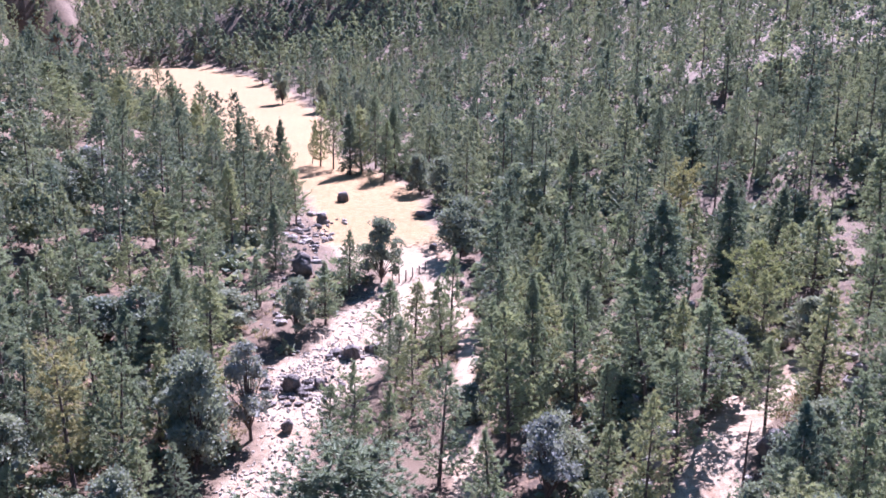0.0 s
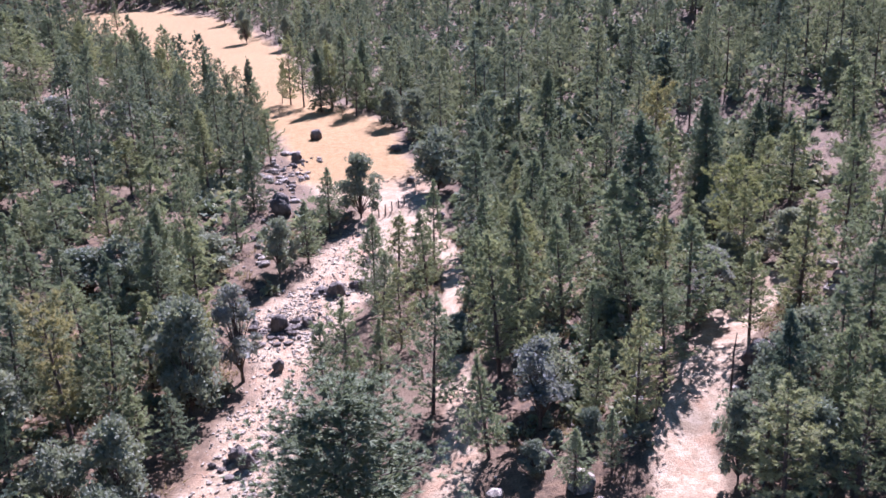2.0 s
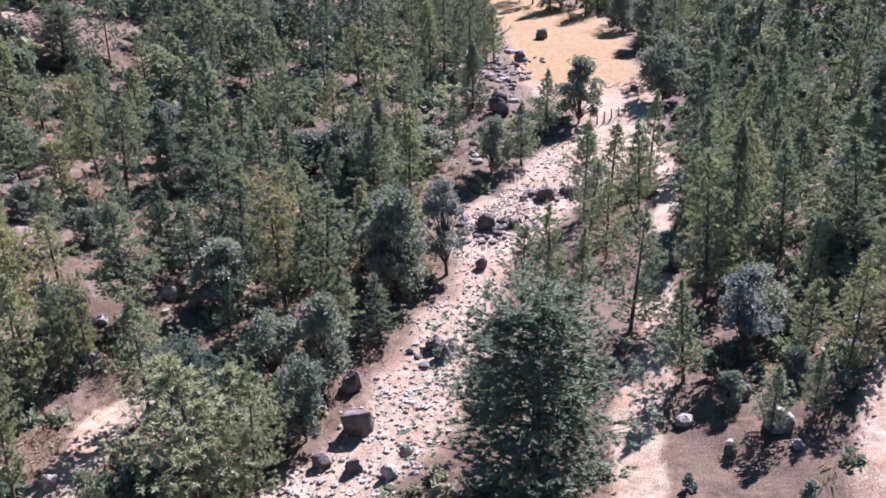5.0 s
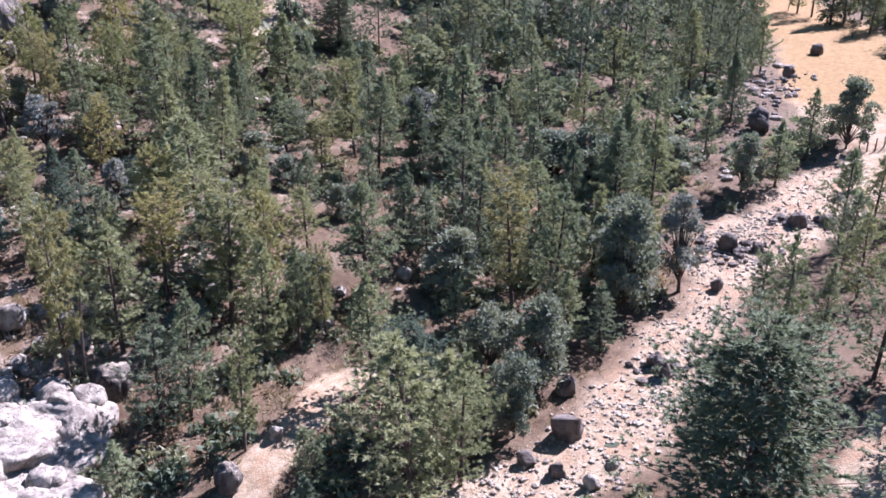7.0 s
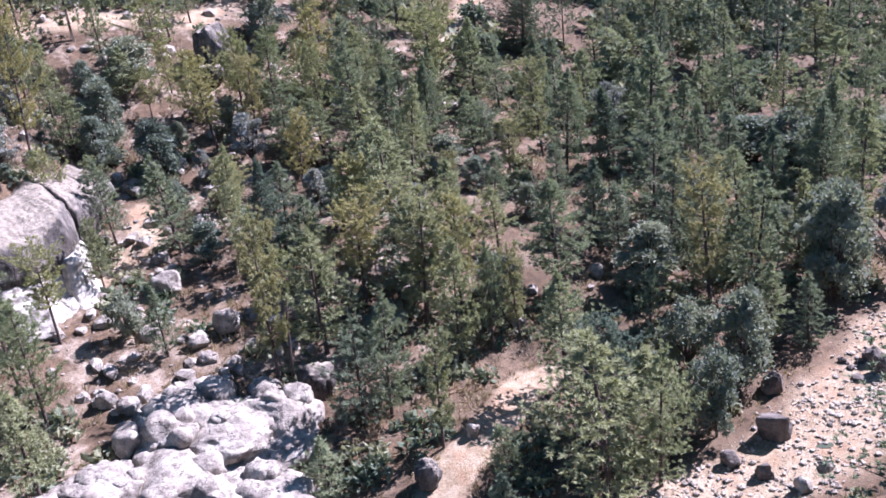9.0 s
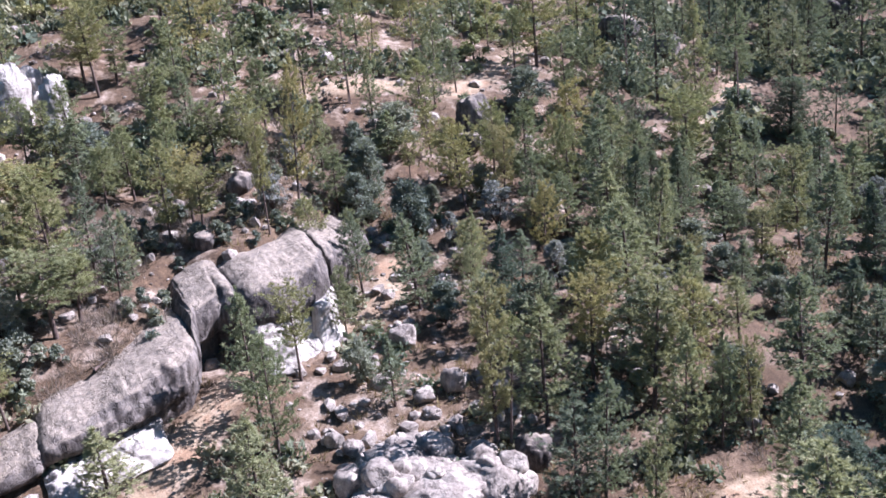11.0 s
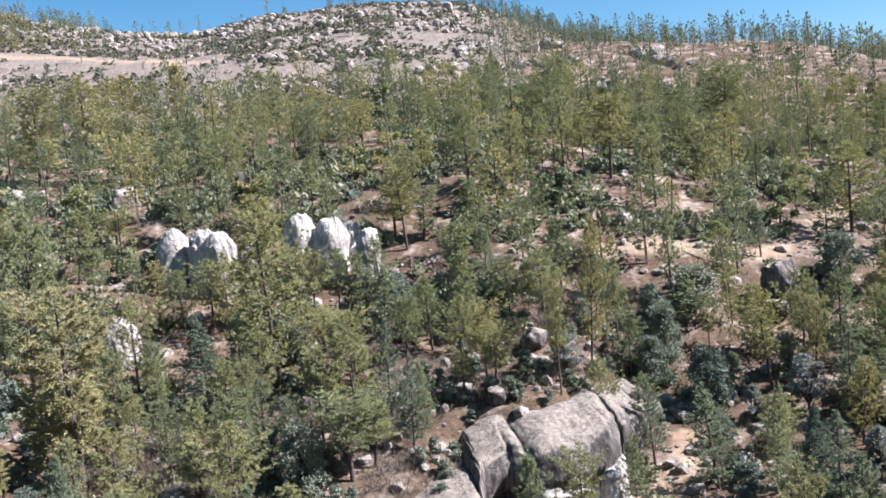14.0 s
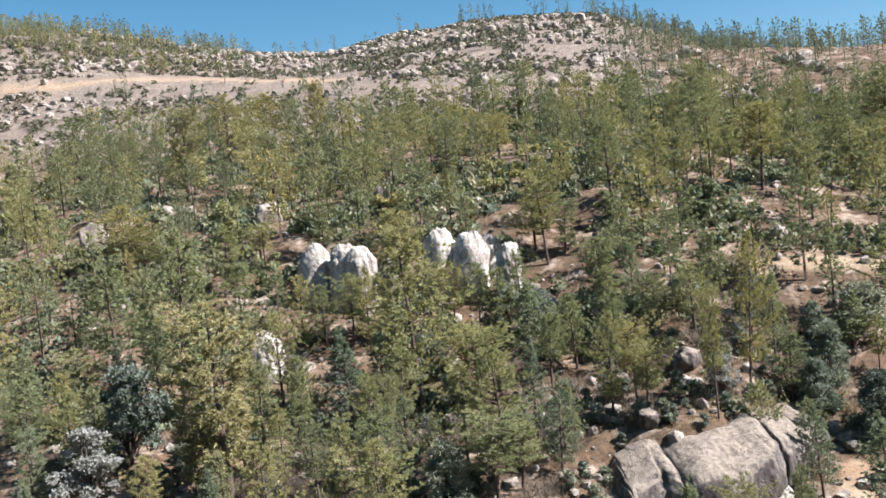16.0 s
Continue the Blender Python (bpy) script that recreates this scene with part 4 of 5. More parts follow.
STANDS.append(("young_pine", [(-4.1, 85.7, 8.1, 1.05), (5.4, 69.9, 9.1, 1.23), (-13.3, 142, 10.4, 1.26), (-15.6, 129.4, 9.3, 1.39), (-6, 133.1, 5.2, 1.18), (-28.9, 91.7, 10.5, 1.14), (-23.1, 77.9, 7.3, 1.28), (-25.9, 76.1, 8.5, 1.22), (-37, 73.9, 6.4, 1.1), (15.6, 74.5, 7.1, 1.38), (11.5, 62.8, 5.8, 1.48), (14.8, 64.6, 5.7, 1.19), (21.4, 94, 8.3, 1.34), (27.5, 155.9, 11.4, 1.09), (-55.4, 111.7, 16.4, 1.31), (-46.2, 114.1, 8.9, 1.28), (-41.4, 131.3, 7.3, 1.48), (-26.5, 133.7, 7.9, 1.37), (-74.4, 543.6, 10.2, 1.77), (-164, 554.9, 14.7, 1.4)]))
STANDS.append(("young_pine", [(-16.8, 239.4, 4.4, 1.53), (-102.2, 553.3, 14.6, 1.27), (-29.3, 265.1, 18.5, 0.92), (-17, 263.7, 20.8, 0.98), (-20.8, 260.1, 18.2, 0.92), (-13.6, 245.9, 15.8, 1), (-79.2, 66.7, 6.1, 1.59), (-65, 108.7, 9.6, 0.87), (-36.3, 48.7, 6, 1.28), (-33.6, 44, 5.8, 1.58), (-48.1, 40.3, 5.9, 1.83), (-64.1, 25.1, 10.8, 1.24), (-74, 15.8, 7.4, 1.9), (-82.8, 54.4, 11, 1.34), (-70.2, 42.3, 7.1, 1.15), (-121, 90, 8.1, 1.19), (-110.9, 69.7, 7.3, 1.9), (-85.7, 35.9, 6.9, 1.26)]))
STANDS.append(("fir_tree", [(10.7, 89.5, 15.9, 0.75), (27.4, 108.1, 19.3, 1.11), (16.7, 142.5, 12, 1.51), (-26.3, 150.2, 11.3, 1.09), (-36.2, 214.4, 19.8, 0.81), (-47.6, 228.6, 17.6, 0.82), (41, 124.5, 15.5, 1.06), (48.1, 127.4, 13, 1.24), (40.2, 119.1, 8.2, 1.16), (23.6, 162.6, 18.4, 0.95), (28.1, 63.4, 12, 0.96), (-23.5, 254.6, 17.1, 1.11), (-10.9, 254.2, 18.6, 1.01), (-78.7, 93.7, 11.6, 1.06), (-116.4, 5.9, 12.7, 1.24)]))
STANDS.append(("oak_tree", [(4.9, 163.5, 11.1, 1.07), (1.8, 207.4, 11.7, 0.95), (-8.7, 149.9, 11.1, 0.89), (-19.2, 124.3, 8.2, 0.91), (-28.8, 125.7, 5.9, 1.62), (-23.7, 86.5, 12.2, 0.75), (-26.5, 70, 8.9, 0.83), (-30.8, 69.2, 7.2, 0.94), (-40.3, 80.1, 7.3, 1.24), (-25.2, 61.8, 7.8, 0.8), (-39, 119.2, 8.1, 1.27), (23.8, 61.3, 7.5, 0.65), (-76.5, 465.9, 16.6, 0.69), (-44.4, 439.8, 15.7, 0.68), (-52.6, 434.8, 15, 0.62), (-30.6, 383, 13.7, 0.8), (-3.4, 226.2, 9.8, 1), (-24.8, 89.7, 11, 0.79), (-75, 41.5, 4.9, 0.82), (-105.7, 62.2, 9.3, 0.77)]))
STANDS.append(("oak_tree", [(-96.6, 63.1, 7.5, 1.02), (-112, 96.6, 7.1, 1.34), (-102.8, 59.3, 6.9, 0.89), (-93.1, 12.7, 6.4, 1.07), (-130.8, 34.6, 6.6, 1.3), (-111.9, -19.6, 11.6, 0.98), (-134.5, 30.6, 6.7, 1.15), (-112.7, 72.2, 6.9, 1.51)]))
STANDS.append(("grey_tree", [(-19.7, 94.2, 11.7, 0.97), (10.4, 73.8, 9.6, 1.03), (29.8, 89.3, 7.8, 1.27), (-62, 111.7, 9.5, 0.96), (-66.4, 178.7, 9.7, 1.75), (-57.2, 184.7, 10.7, 1.08), (-90, 72.2, 7.1, 1.32), (-100.3, -21.9, 10.3, 1.19)]))
STANDS.append(("yellow_pine", [(-33.4, 80, 14.7, 1.03), (39.5, 147.1, 15.8, 1), (-46.2, 151.2, 10, 1.65), (-102.7, 83.2, 8.8, 1.21), (-65.7, 101, 13.3, 1.07), (-64.2, 79, 7, 1.04), (-65.6, 92.9, 7.7, 1.4), (-60.7, 47.1, 15.7, 0.75), (-47.2, 66.4, 9.9, 0.84), (-43.7, 49.3, 10.5, 0.77), (-82.5, 44.5, 8.3, 0.82), (-71.8, 54.9, 7.5, 1.32), (-219, -19, 20.6, 1.31), (-208.4, -0.3, 16.4, 1.28), (-168.8, 7.4, 9, 1.46), (-104.7, -8.7, 20.9, 1.33), (-176.2, 31.9, 14.9, 1.07), (-125.8, -27.6, 11.4, 1.65), (-104.8, -12.1, 9.9, 1.47), (-148.7, 44.8, 8.4, 1.65)]))
STANDS.append(("olive_pine", [(-98.7, 94.1, 12.3, 1.19), (-85.8, 64.5, 6.5, 1.63), (-91.6, 17.6, 8.7, 1.9), (-125.1, 36.6, 7.3, 1.49), (-100.3, 37.2, 8, 1.46), (-102, 50.4, 18.2, 0.55), (-96.3, 43.5, 12.9, 0.55), (-105.4, 57.6, 8.4, 1.39), (-102.9, 74.5, 8.4, 1.46), (-124.3, 110.3, 14.2, 1.52), (-120.1, 22.6, 9.3, 1.9), (-151.3, 40.6, 8.7, 1.9), (-245.8, 12.2, 20.4, 0.84), (-264.6, -10.9, 19, 1.46), (-288.1, -0.6, 15, 1.9), (-235, -32.7, 13.9, 1.38), (-170.1, -4, 7.5, 1.9), (-124.2, -14.6, 23.7, 0.93), (-143, -25, 16.3, 1.24), (-120.4, 15, 22.8, 1.06)]))
STANDS.append(("olive_pine", [(-126.7, -2.4, 13.2, 0.9), (-138, 10.8, 12.5, 0.77), (-115.9, 23.7, 10.2, 1.51), (-105.1, 37.9, 9.5, 1.25), (-94.8, 7.1, 10.5, 1.2), (-93.3, 20.5, 7.1, 1.77), (-201.6, 94.7, 15.5, 1.16), (-154.3, 83.4, 15.1, 1.34), (-169.5, 108.3, 14.7, 1.27), (-190.1, 133.5, 18.6, 1.45), (-211.3, 42, 12.8, 1.36), (-147.3, 41.3, 13.8, 1.15), (-161.9, 58.4, 13.3, 1.2), (-154.4, 17.1, 11.2, 1.77), (-120.5, 47.8, 7.8, 1.74), (-134.5, 45, 8.6, 1.73), (-117.3, 51.4, 9.2, 1.46), (-157.8, 92.4, 12.5, 1.52), (-166.1, 84.2, 9.7, 1.33), (-173.3, -23.7, 9.9, 1.9)]))
STANDS.append(("olive_pine", [(-273.8, -51.4, 18.3, 1.59), (-187.2, 18.1, 12.3, 1.42), (-198, 47.9, 10.9, 1.73), (-233.3, 35.4, 10.5, 1.9), (-156.2, 64.6, 13, 1.21)]))

STANDS.append(("pine_tree", [(33, 66, 12, 1), (37.5, 70, 12.5, 1.1), (41, 66, 11, 1.1), (30, 55.5, 10, 1.1), (45, 73, 13, 1), (35.5, 57, 9.5, 1.2), (32, 82, 9, 1.1)]))
STANDS.append(("oak_tree", [(27.5, 57.5, 7.5, 0.9), (29.5, 69.5, 6.5, 0.9), (36, 64, 7, 1), (33.5, 73, 6, 1.1), (8.5, 66, 3, 1.1), (14, 69.5, 3.4, 1)]))

STANDS.append(("pine_tree", [(-52.1, 219.7, 16.0, 1.04), (-43.3, 220.5, 15.7, 1.06), (-33.3, 206.9, 14.6, 0.91), (-28.7, 189.6, 11.2, 1.09), (-62.0, 243.1, 16.2, 1.14), (-69.9, 251.3, 17.9, 1.15), (-69.8, 229.8, 14.5, 1.39), (-75.3, 226.4, 14.2, 1.33), (-78.8, 216.0, 15.0, 1.29), (-79.0, 201.0, 12.6, 1.53), (-86.7, 213.3, 13.5, 1.43), (-33.6, 270.2, 19.2, 0.82), (-36.5, 273.9, 11.6, 0.75)]))
STANDS.append(("oak_tree", [(-68.7, 164.5, 8.5, 1.72), (-44.2, 117.9, 6.3, 1.7), (-43.7, 98.2, 6.8, 1.12), (-27.7, 73.6, 3.4, 1.56), (-24.4, 87.7, 5.1, 1.17), (35.4, 97.7, 6.0, 1.21), (23.5, 137.8, 8.0, 1.06)]))
STANDS.append(("olive_pine", [(-143.2, 1.2, 10.0, 1.19), (-141.8, 4.7, 9.5, 1.08), (-142.7, 8.9, 10.0, 1.18), (-140.1, 12.6, 9.7, 1.13), (-141.8, 16.4, 12.2, 0.85), (-139.3, 20.3, 10.6, 1.1), (-136.7, 23.2, 9.5, 1.13), (-135.9, 26.8, 10.1, 0.99), (-132.8, 29.3, 9.8, 1.01), (-135.4, 33.4, 10.2, 1.07), (-154.5, -7.6, 9.0, 1.59), (-162.5, -10.2, 11.3, 1.33), (-174.8, -27.6, 12.9, 1.56), (-126.2, -14.7, 8.8, 1.5)]))

for kind, spots in STANDS:
    for x, y, h, fat in spots:
        plant(kind, x, y, h, fat)


# ---- fill ----
def sown(n, x0, x1, y0, y1, chance, seed):
    g = np.random.default_rng(seed)
    x, y = g.uniform(x0, x1, n), g.uniform(y0, y1, n)
    keep = g.uniform(size=n) < chance(x, y)
    return np.stack([x[keep], y[keep]], -1)


g = np.random.default_rng(5)
SORTS = ["pine_tree", "young_pine", "oak_tree", "grey_tree", "fir_tree", "yellow_pine", "olive_pine"]
# beyond about -31 degrees the trees stand out of view, added to shade the track
for x, y in scatter(78, 138, -40, 4, 5.0, 3) + scatter(78, 138, 4, 44, 4.2, 3) + scatter(62, 138, 44, 106, 4.0, 4):
    stony = x < -55 and y < -x
    kind = str(g.choice(SORTS, p=[0.14, 0.08, 0.24, 0.07, 0.01, 0.06, 0.4] if stony else [0.27, 0.29, 0.22, 0.05, 0.13, 0.02, 0.02]))
    h = {"oak_tree": 5.5, "grey_tree": 5.5, "fir_tree": 13}.get(kind, 11.0 if stony else 12.5) * g.uniform(0.62, 1.22)
    plant(kind, x, y, h, g.uniform(0.85, 1.2) if stony else g.uniform(0.95, 1.35))


for k in range(72):
    t = g.uniform(0, 1)
    y = 58 * t + g.normal(0, 2)
    x = float(ledge_foot(y)) - 7 - abs(g.normal(0, 11))
    plant("shrub", float(x), float(y), g.uniform(1.0, 2.6))


for x, y in sown(130, 0, 48, 44, 105, lambda x, y: ease(0.5 + waves(x, y, 7, 71)) * (1 - near_line(x, y, PATHS[2][0], 3.2)) * (1 - near_line(x, y, PATHS[3][0], 2.4)), 72):
    plant("shrub", float(x), float(y), g.uniform(0.7, 1.9))


def far_wood(name, spots, seed, limbs, each, blades, label, long=0.9, blade=0.22, low=0.15, high=(0.7, 1.2), needles=FAR_LEAF, slim=0.6, core=60, dome=False):
    """Trees too far off to count, as one sheet of real small crowns and trunks."""
    g = np.random.default_rng(seed)
    protos = []
    for k in range(9):
        if k < 7:
            protos.append(pine(g, 12, low + 0.06 * (k % 3), 3.7 + 0.3 * (k % 3), limbs, each, blades, long, blade, cone=slim + 0.13 * (k % 3), layered=dome, core=core, dome=dome and k < 5))
        else:
            protos.append(oak(g, 8, 3.2, 12, limbs * each * blades // 2, 0.12, long * 0.6))
    protos = [(t, (c[0], *rounded(*c, 8.0 if k > 6 else 12.0, 0.2))) for k, (t, c) in enumerate(protos)]
    stem = tube([(0, 0, -0.5), (0.05, 0, 5), (0, 0.05, 11)], [0.2, 0.14, 0.04], 3)
    leaf, wood, tone, lean, lf, wf, nl, nw = [], [], [], [], [], [], 0, 0
    for x, y in spots:
        (tv, tf), (cv, cf, cn) = protos[int(g.integers(9))]
        s, a = high[0] + (high[1] - high[0]) * g.uniform() ** 1.3, g.uniform(0, 6.28)
        m = np.array([[math.cos(a), -math.sin(a), 0], [math.sin(a), math.cos(a), 0], [0, 0, 1]]) * s
        at = np.array([x, y, float(height(x, y)) - 0.2])
        leaf.append(cv @ m.T + at)
        lf.append(cf + nl)
        lean.append(cn @ m.T / s)
        nl += len(cv)
        tone.append(np.full(len(cv), g.uniform(0, 1)))
        sv, sf = stem
        wood.append(sv @ m.T + at)
        wf.append(sf + nw)
        nw += len(sv)
    root = new(name)
    part("crowns", mesh_of(name + "_crowns", np.concatenate(leaf), np.concatenate(lf), needles, tone=np.concatenate(tone), normals=np.concatenate(lean)), root)
    part("trunks", mesh_of(name + "_trunks", np.concatenate(wood), np.concatenate(wf), BARK), root)
    tagged(root, label, "forest", kind="stuff")


far_wood("hillside_forest", scatter(136, 265, -34, 10, 7.0, 7) + scatter(136, 265, 10, 44, 6.6, 17), 11, 60, 7, 7, "thick dark pine forest on the slopes round the meadow", 0.6, 0.15, 0.05, (0.8, 1.75), core=120)
far_wood("slope_forest", scatter(136, 300, 44, 108, 6.2, 27), 21, 48, 8, 6, "open olive-green pine wood on the stony slope", 0.6, 0.17, 0.14, (0.7, 1.35), OLIVE_LEAF, 0.5, core=110, dome=True)
far_wood("distant_forest", scatter(265, 570, -34, -10, 8.2, 8) + scatter(265, 640, -10, 0, 8.0, 19) + scatter(265, 560, 0, 44, 8.0, 18), 12, 40, 5, 4, "distant pine forest on the mountain", 0.85, 0.3, 0.04, (0.85, 1.7), core=40)
far_wood("ridge_forest", scatter(290, 640, 44, 100, 5.0, 28), 32, 20, 4, 3, "open pine wood along the ridge beside the bare hill", 0.9, 0.36, 0.06, (0.5, 1.0), FAR_LEAF, 0.5, core=30, dome=True)
far_wood("mountain_forest", scatter(560, 1000, -14, 4, 8.8, 9) + scatter(560, 1000, 4, 38, 8.4, 39) + scatter(1000, 1500, -14, 40, 12.0, 29) + scatter(1500, 2400, -14, 40, 28.0, 49), 13, 20, 3, 3, "far forest closing the head of the valley", 1.7, 0.8, 0.03, (1.1, 2.0), core=14)


# ---- small stones, scrub and brush ----
def strewn(name, spots, sizes, mat, label, category, flat=0.7, seed=1, levels=1):
    """Many small stones in one sheet."""
    g = np.random.default_rng(seed)
    shapes = [rock_shape(500 + seed * 10 + k, 1, 1, 1, levels, 0.75) for k in range(8)]
    v, f, n = [], [], 0
    for (x, y), size in zip(spots, sizes):
        sv, sf = shapes[int(g.integers(8))]
        a = g.uniform(0, 6.28)
        m = np.array([[math.cos(a), -math.sin(a), 0], [math.sin(a), math.cos(a), 0], [0, 0, 1]])
        v.append((sv * size * g.uniform(0.6, 1.3, 3) * (1, 1, flat)) @ m.T + (x, y, float(height(x, y)) + 0.12 * size))
        f.append(sf + n)
        n += len(sv)
    tagged(new(name, mesh_of(name, np.concatenate(v), np.concatenate(f), mat)), label, category, kind="stuff")


def in_bed(x, y):
    s, half = np.abs(bed_x(y) - x), bed_half(y)
    return ease((half + 1.5 - s) / 3) * (0.35 + 0.65 * ease(0.5 + waves(x, y, 5, 31))) * ease((150 - y) / 20)


g = np.random.default_rng(77)
spots = sown(72000, -50, 5, 35, 150, in_bed, 41)
strewn("stream_cobbles", spots, 0.1 + 0.5 * g.uniform(size=len(spots)) ** 3.4, COBBLE, "pale rounded cobbles strewn along the dry stream bed", "cobbles", seed=2)


def on_ledges(x, y):
    line = near_line(x, y, [(-52, 30), (-62, 38), (-74, 46), (-84, 50), (-92, 58)], 13.0)
    line = np.maximum(line, 0.5 * near_line(x, y, [(-128, 70), (-122, 92), (-136, 128)], 9.0))
    line = np.maximum(line, 0.5 * near_line(x, y, [(12, 60), (24, 70), (36, 92)], 6.0))
    line = np.maximum(line, 0.6 * near_line(x, y, [(-24, 130), (-25, 160), (-24, 195)], 5.0))
    line = np.maximum(line, 0.45 * near_line(x, y, [(-150, -10), (-150, 30)], 14.0))
    line = np.maximum(line, 0.6 * near_line(x, y, [(-89, 3), (-92, 18), (-98, 34), (-106, 46)], 5.0))
    line = np.maximum(line, 0.3 * ease((x - 2) / 8) * (y < 112))
    line = np.maximum(line, 0.35 * near_line(x, y, [(-92, 0), (-96, 20), (-102, 40), (-112, 55)], 14.0))
    line = np.maximum(line, 0.07 * wooded(x, y) + 0.18 * ease((-x - 60) / 30) * (y < 110))
    return line * (0.25 + 0.75 * ease(0.4 + waves(x, y, 6, 33))) * (1 - near_line(x, y, PATHS[2][0], 3.2))


spots = sown(36000, -190, 45, -40, 200, lambda x, y: 0.8 * on_ledges(x, y), 42)
strewn("rubble", spots, 0.25 + 2.3 * g.uniform(size=len(spots)) ** 3, PALE_ROCK, "angular pale rubble below the rock ledges", "rubble", 0.75, 3)


def rock_piles(x, y):
    d = near_line(x, y, [(-19, 106), (-14, 108)], 3.5)
    d = np.maximum(d, near_line(x, y, [(-22, 136), (-24, 150), (-24, 190)], 3.0) * 0.35)
    d = np.maximum(d, near_line(x, y, [(-12, 118), (-6, 121)], 2.0))
    return np.maximum(d, near_line(x, y, [(-19, 76), (-16, 79)], 1.5))


spots = sown(9000, -32, 0, 70, 195, lambda x, y: 0.5 * rock_piles(x, y), 52)
strewn("rock_piles", spots, 0.3 + 1.2 * g.uniform(size=len(spots)) ** 2, DARK_ROCK, "heaps of dark broken rocks beside the stream bed", "rocks", 0.8, 6)


BANDS = [[(-486, -30), (-530, -18), (-500, -4), (-525, 20), (-512, 44), (-471, 57), (-457, 78)], [(-433, 148), (-443, 166), (-437, 178)], [(-432, 109), (-422, 125), (-431, 142)], [(-297, 95), (-294, 107), (-295, 124), (-304, 140), (-310, 154)], [(-330, 130), (-331, 148), (-337, 167)], [(-273, 137), (-274, 147)], [(-458, 95), (-425, 96)], [(-442, -76), (-462, -69), (-451, -55)], [(-468, -41), (-483, -32)], [(-392, 131), (-408, 150)], [(-320, 116), (-330, 130)], [(-309, 72), (-303, 80)], [(-347, 49), (-337, 64), (-337, 77)], [(-303, 178), (-287, 180), (-278, 186)], [(-267, 79), (-272, 99), (-278, 116)]]


def hill_top(x, y):
    p = -0.966 * x + 0.26 * y
    return bare_hill(x, y) * ease((640 - p) / 40)


spots = sown(17000, -680, -210, -260, 260, lambda x, y: hill_top(x, y) * np.maximum(ease(0.25 + 0.9 * waves(x, y, 45, 35) + 0.6 * np.sin((-0.966 * x + 0.26 * y) / 9.0)), near_line(x, y, [(-600, -120), (-560, -60), (-545, 20), (-530, 90), (-510, 170)], 16.0)), 43)
strewn("hilltop_rocks", spots, 1.0 + 4.2 * g.uniform(size=len(spots)) ** 2.2, PALE_ROCK, "pale weathered rocks in broken bands on the hill", "rocks", 0.7, 4, 1)


g = np.random.default_rng(91)
spots, sizes = [], []
for band in BANDS:
    for (ax, ay), (bx, by) in zip(band, band[1:]):
        for k in range(int(math.hypot(bx - ax, by - ay) / 1.7) + 1):
            t = g.uniform()
            spots.append((ax + t * (bx - ax) + g.normal(0, 1.5), ay + t * (by - ay) + g.normal(0, 2.0)))
            sizes.append(2.2 + 4.5 * g.uniform() ** 1.7)
strewn("hill_ledges", spots, sizes, PALE_ROCK, "broken bands of white rock ledges along the hill", "rocks", 1.0, 7, 2)
spots = sown(3600, -690, -330, -190, 60, lambda x, y: ease((np.degrees(np.arctan2(-x, y)) - 89) / 7) * ease((-0.966 * x + 0.26 * y - 395) / 30) * (0.55 + 0.45 * waves(x, y, 20, 81)), 82)
far_wood("shoulder_wood", [tuple(q) for q in spots], 83, 18, 3, 4, "open pine wood on the rocky shoulder of the hill", 0.9, 0.4, 0.1, (0.5, 0.95), OLIVE_LEAF, 0.35, core=30, dome=True)


def brush(name, spots, tall, mat, label, blades, seed, round_=False, thin=0.16, leaf=0.34):
    """Low growth as small clumps in one sheet."""
    g = np.random.default_rng(seed)
    shapes = []
    for k in range(6):
        d = unit(g, blades)
        d[:, 2] = np.abs(d[:, 2])
        at = d * g.uniform(0.3, 1.0, (blades, 1)) * (0.8, 0.8, 0.8 if round_ else 0.25)
        if round_:
            shapes.append(sprays(g, at[: blades // 2], d[: blades // 2], leaf))
        else:
            shapes.append(tufts(g, at, d + (0, 0, 0.6), 1, 0.9, thin, 0.7))
    v, f, tone, n = [], [], [], 0
    for x, y in spots:
        sv, sf = shapes[int(g.integers(6))]
        s = tall * g.uniform(0.5, 1.4)
        v.append(sv * s + (x, y, float(height(x, y))))
        f.append(sf + n)
        tone.append(np.full(len(sv), g.uniform()))
        n += len(sv)
    tagged(new(name, mesh_of(name, np.concatenate(v), np.concatenate(f), mat, tone=np.concatenate(tone))), label, "brush", kind="stuff")


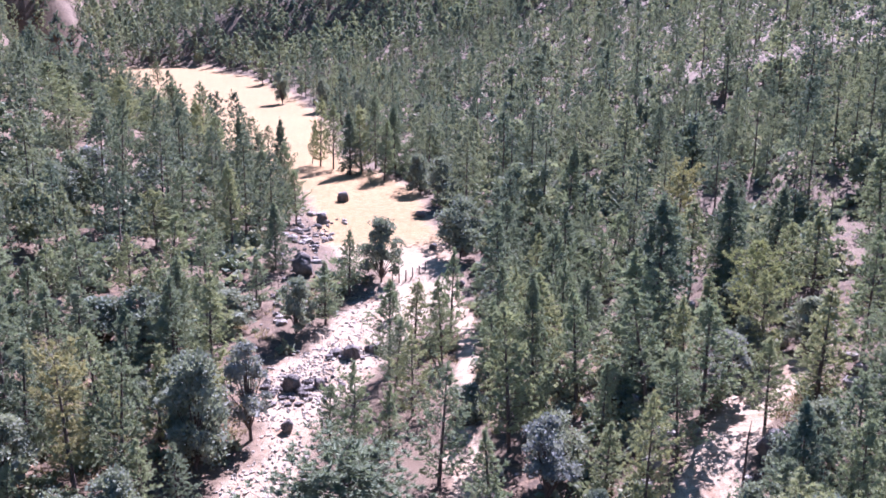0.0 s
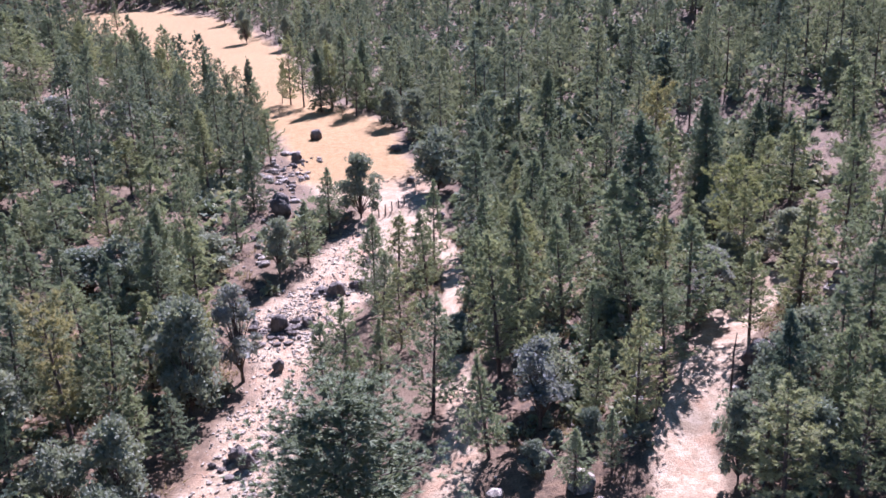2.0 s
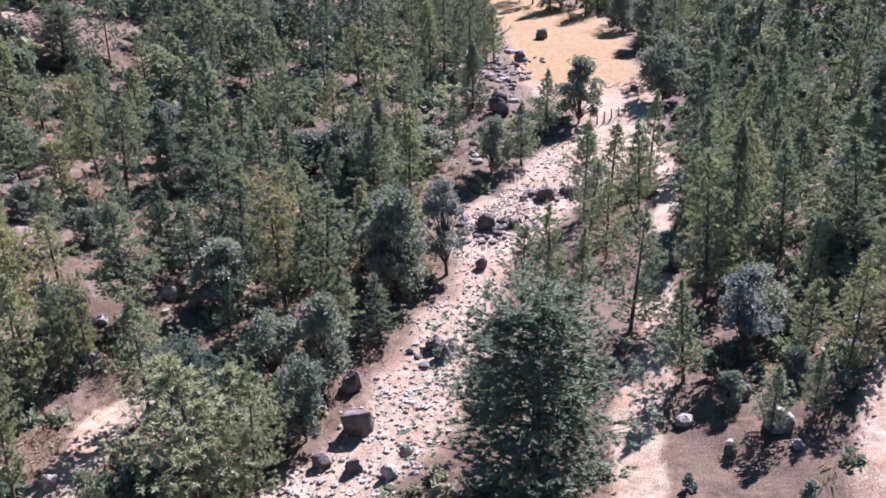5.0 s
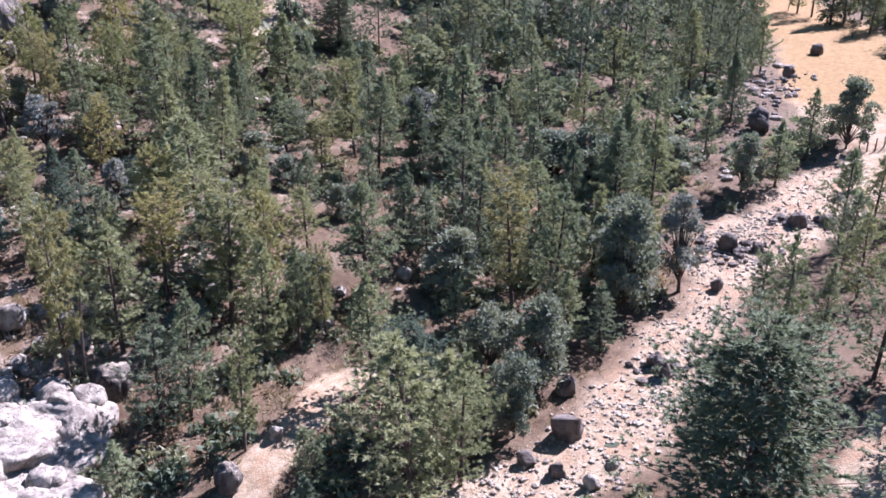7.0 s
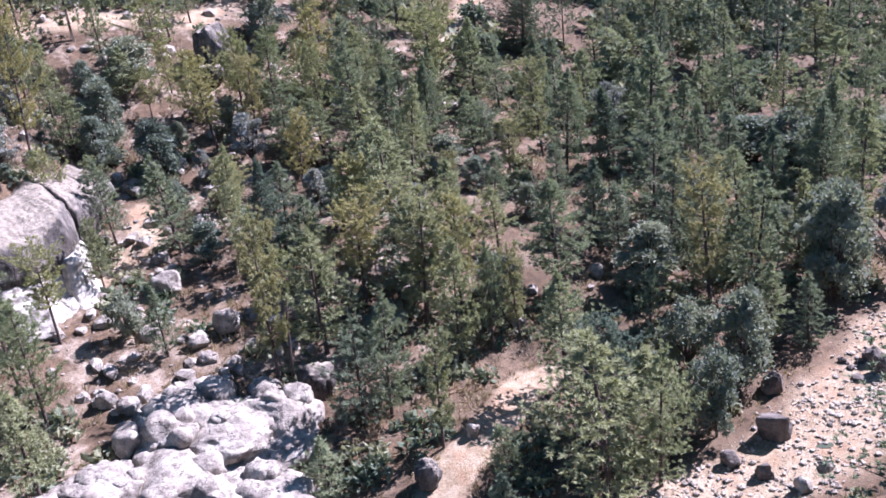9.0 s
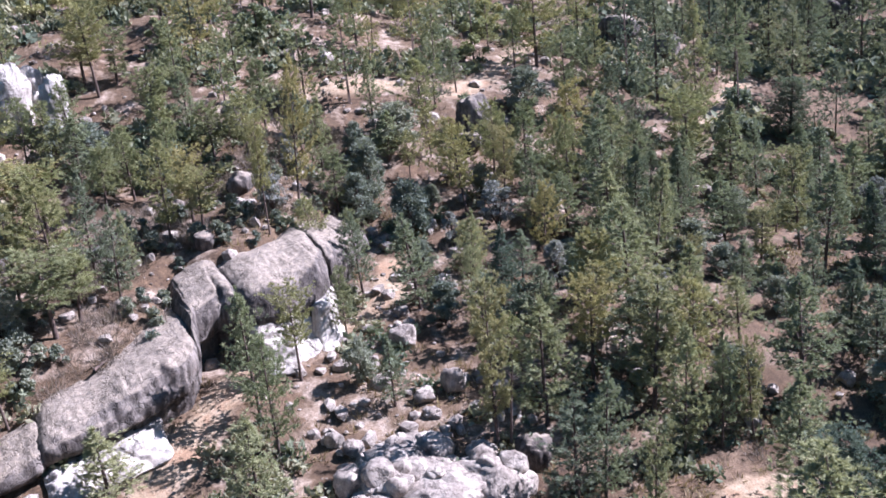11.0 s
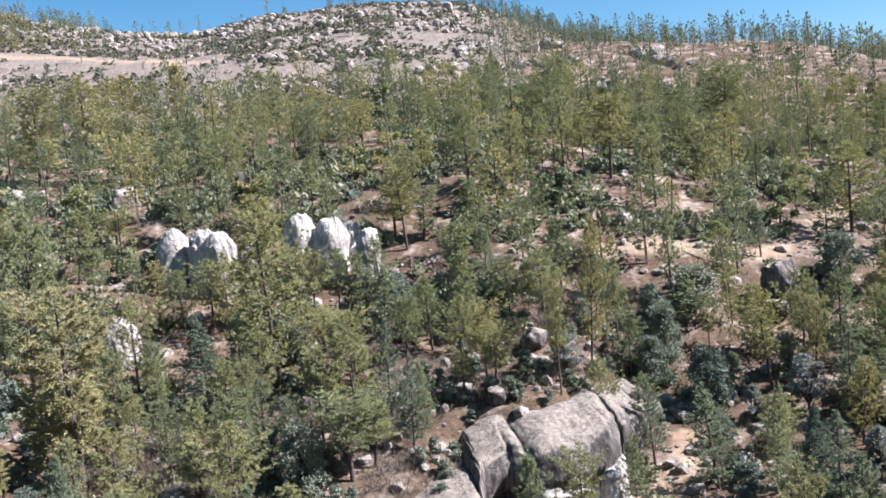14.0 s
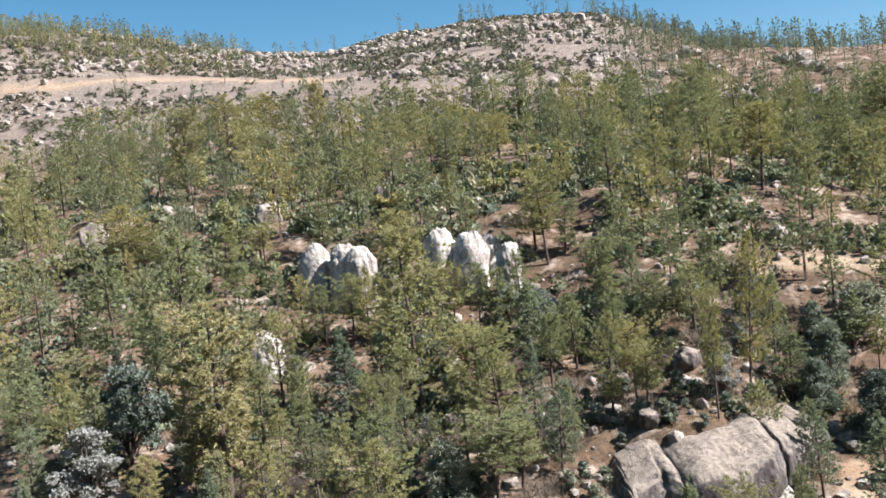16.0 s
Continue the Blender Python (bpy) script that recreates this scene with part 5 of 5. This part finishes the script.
spots = sown(24000, -680, -210, -260, 260, lambda x, y: 0.9 * hill_top(x, y) * ease(0.5 + 0.8 * waves(x, y, 26, 37) + 0.5 * waves(x, y, 9, 38)) * (1 - near_line(x, y, PATHS[-1][0], 8.0)), 44)
brush("hill_scrub", spots, 2.1, HEATH_LEAF, "dark dry scrub bushes dotted over the rocky hill", 36, 45, True)


def floor_brush(x, y):
    s, half = np.abs(bed_x(y) - x), bed_half(y)
    d = ease((s - half) / 3)
    for line, wide in PATHS:
        d = d * (1 - near_line(x, y, line, wide))
    return d * ease(0.35 + waves(x, y, 9, 39))


spots = sown(30000, -140, 60, -20, 150, floor_brush, 46)
brush("dry_brush", spots, 0.7, DRY_LEAF, "dry brown grass and brush under the pines", 12, 47)
spots = sown(11000, -135, 60, -20, 150, lambda x, y: 0.8 * floor_brush(x, y) * (0.35 + 0.65 * wooded(x, y)), 48)
more = sown(15000, -280, -125, -70, 160, lambda x, y: wooded(x, y) * ease(0.5 + waves(x, y, 9, 39)), 58)
brush("slope_scrub", more, 2.1, HILL_LEAF, "green scrub and young growth on the stony slope", 64, 59, True, leaf=0.27)
spots_far = sown(14000, -150, 160, 120, 270, lambda x, y: wooded(x, y) * ease(0.6 + waves(x, y, 9, 39)), 68)
brush("hillside_scrub", spots_far, 2.4, HILL_LEAF, "dark scrub between the trees of the hillside", 26, 69, True)
far_spots = sown(11000, -60, 300, 180, 560, lambda x, y: wooded(x, y) * ease(0.7 + waves(x, y, 15, 39)), 78)
brush("distant_scrub", far_spots, 3.4, HILL_LEAF, "dark scrub and young trees on the far slope", 16, 79, True)
brush("undergrowth", spots, 1.5, HILL_LEAF, "low green undergrowth between the trees", 110, 49, True, leaf=0.22)
spots = sown(5200, -135, -84, -12, 66, lambda x, y: ease((ledge_foot(y) - 3.5 - x) / 3) * ease((x - ledge_foot(y) + 38) / 10) * ease(0.45 + waves(x, y, 6, 91)), 92)
brush("bare_shrubs", spots, 1.5, TWIG, "leafless grey-brown shrubs on top of the rock ledge", 46, 93, thin=0.035)
spots = sown(9000, -190, -40, -40, 110, lambda x, y: wooded(x, y) * ease(0.15 + waves(x, y, 8, 94)), 95)
brush("dead_growth", spots, 1.3, TWIG, "dead grey twigs and dry growth under the pines", 34, 96, thin=0.04)
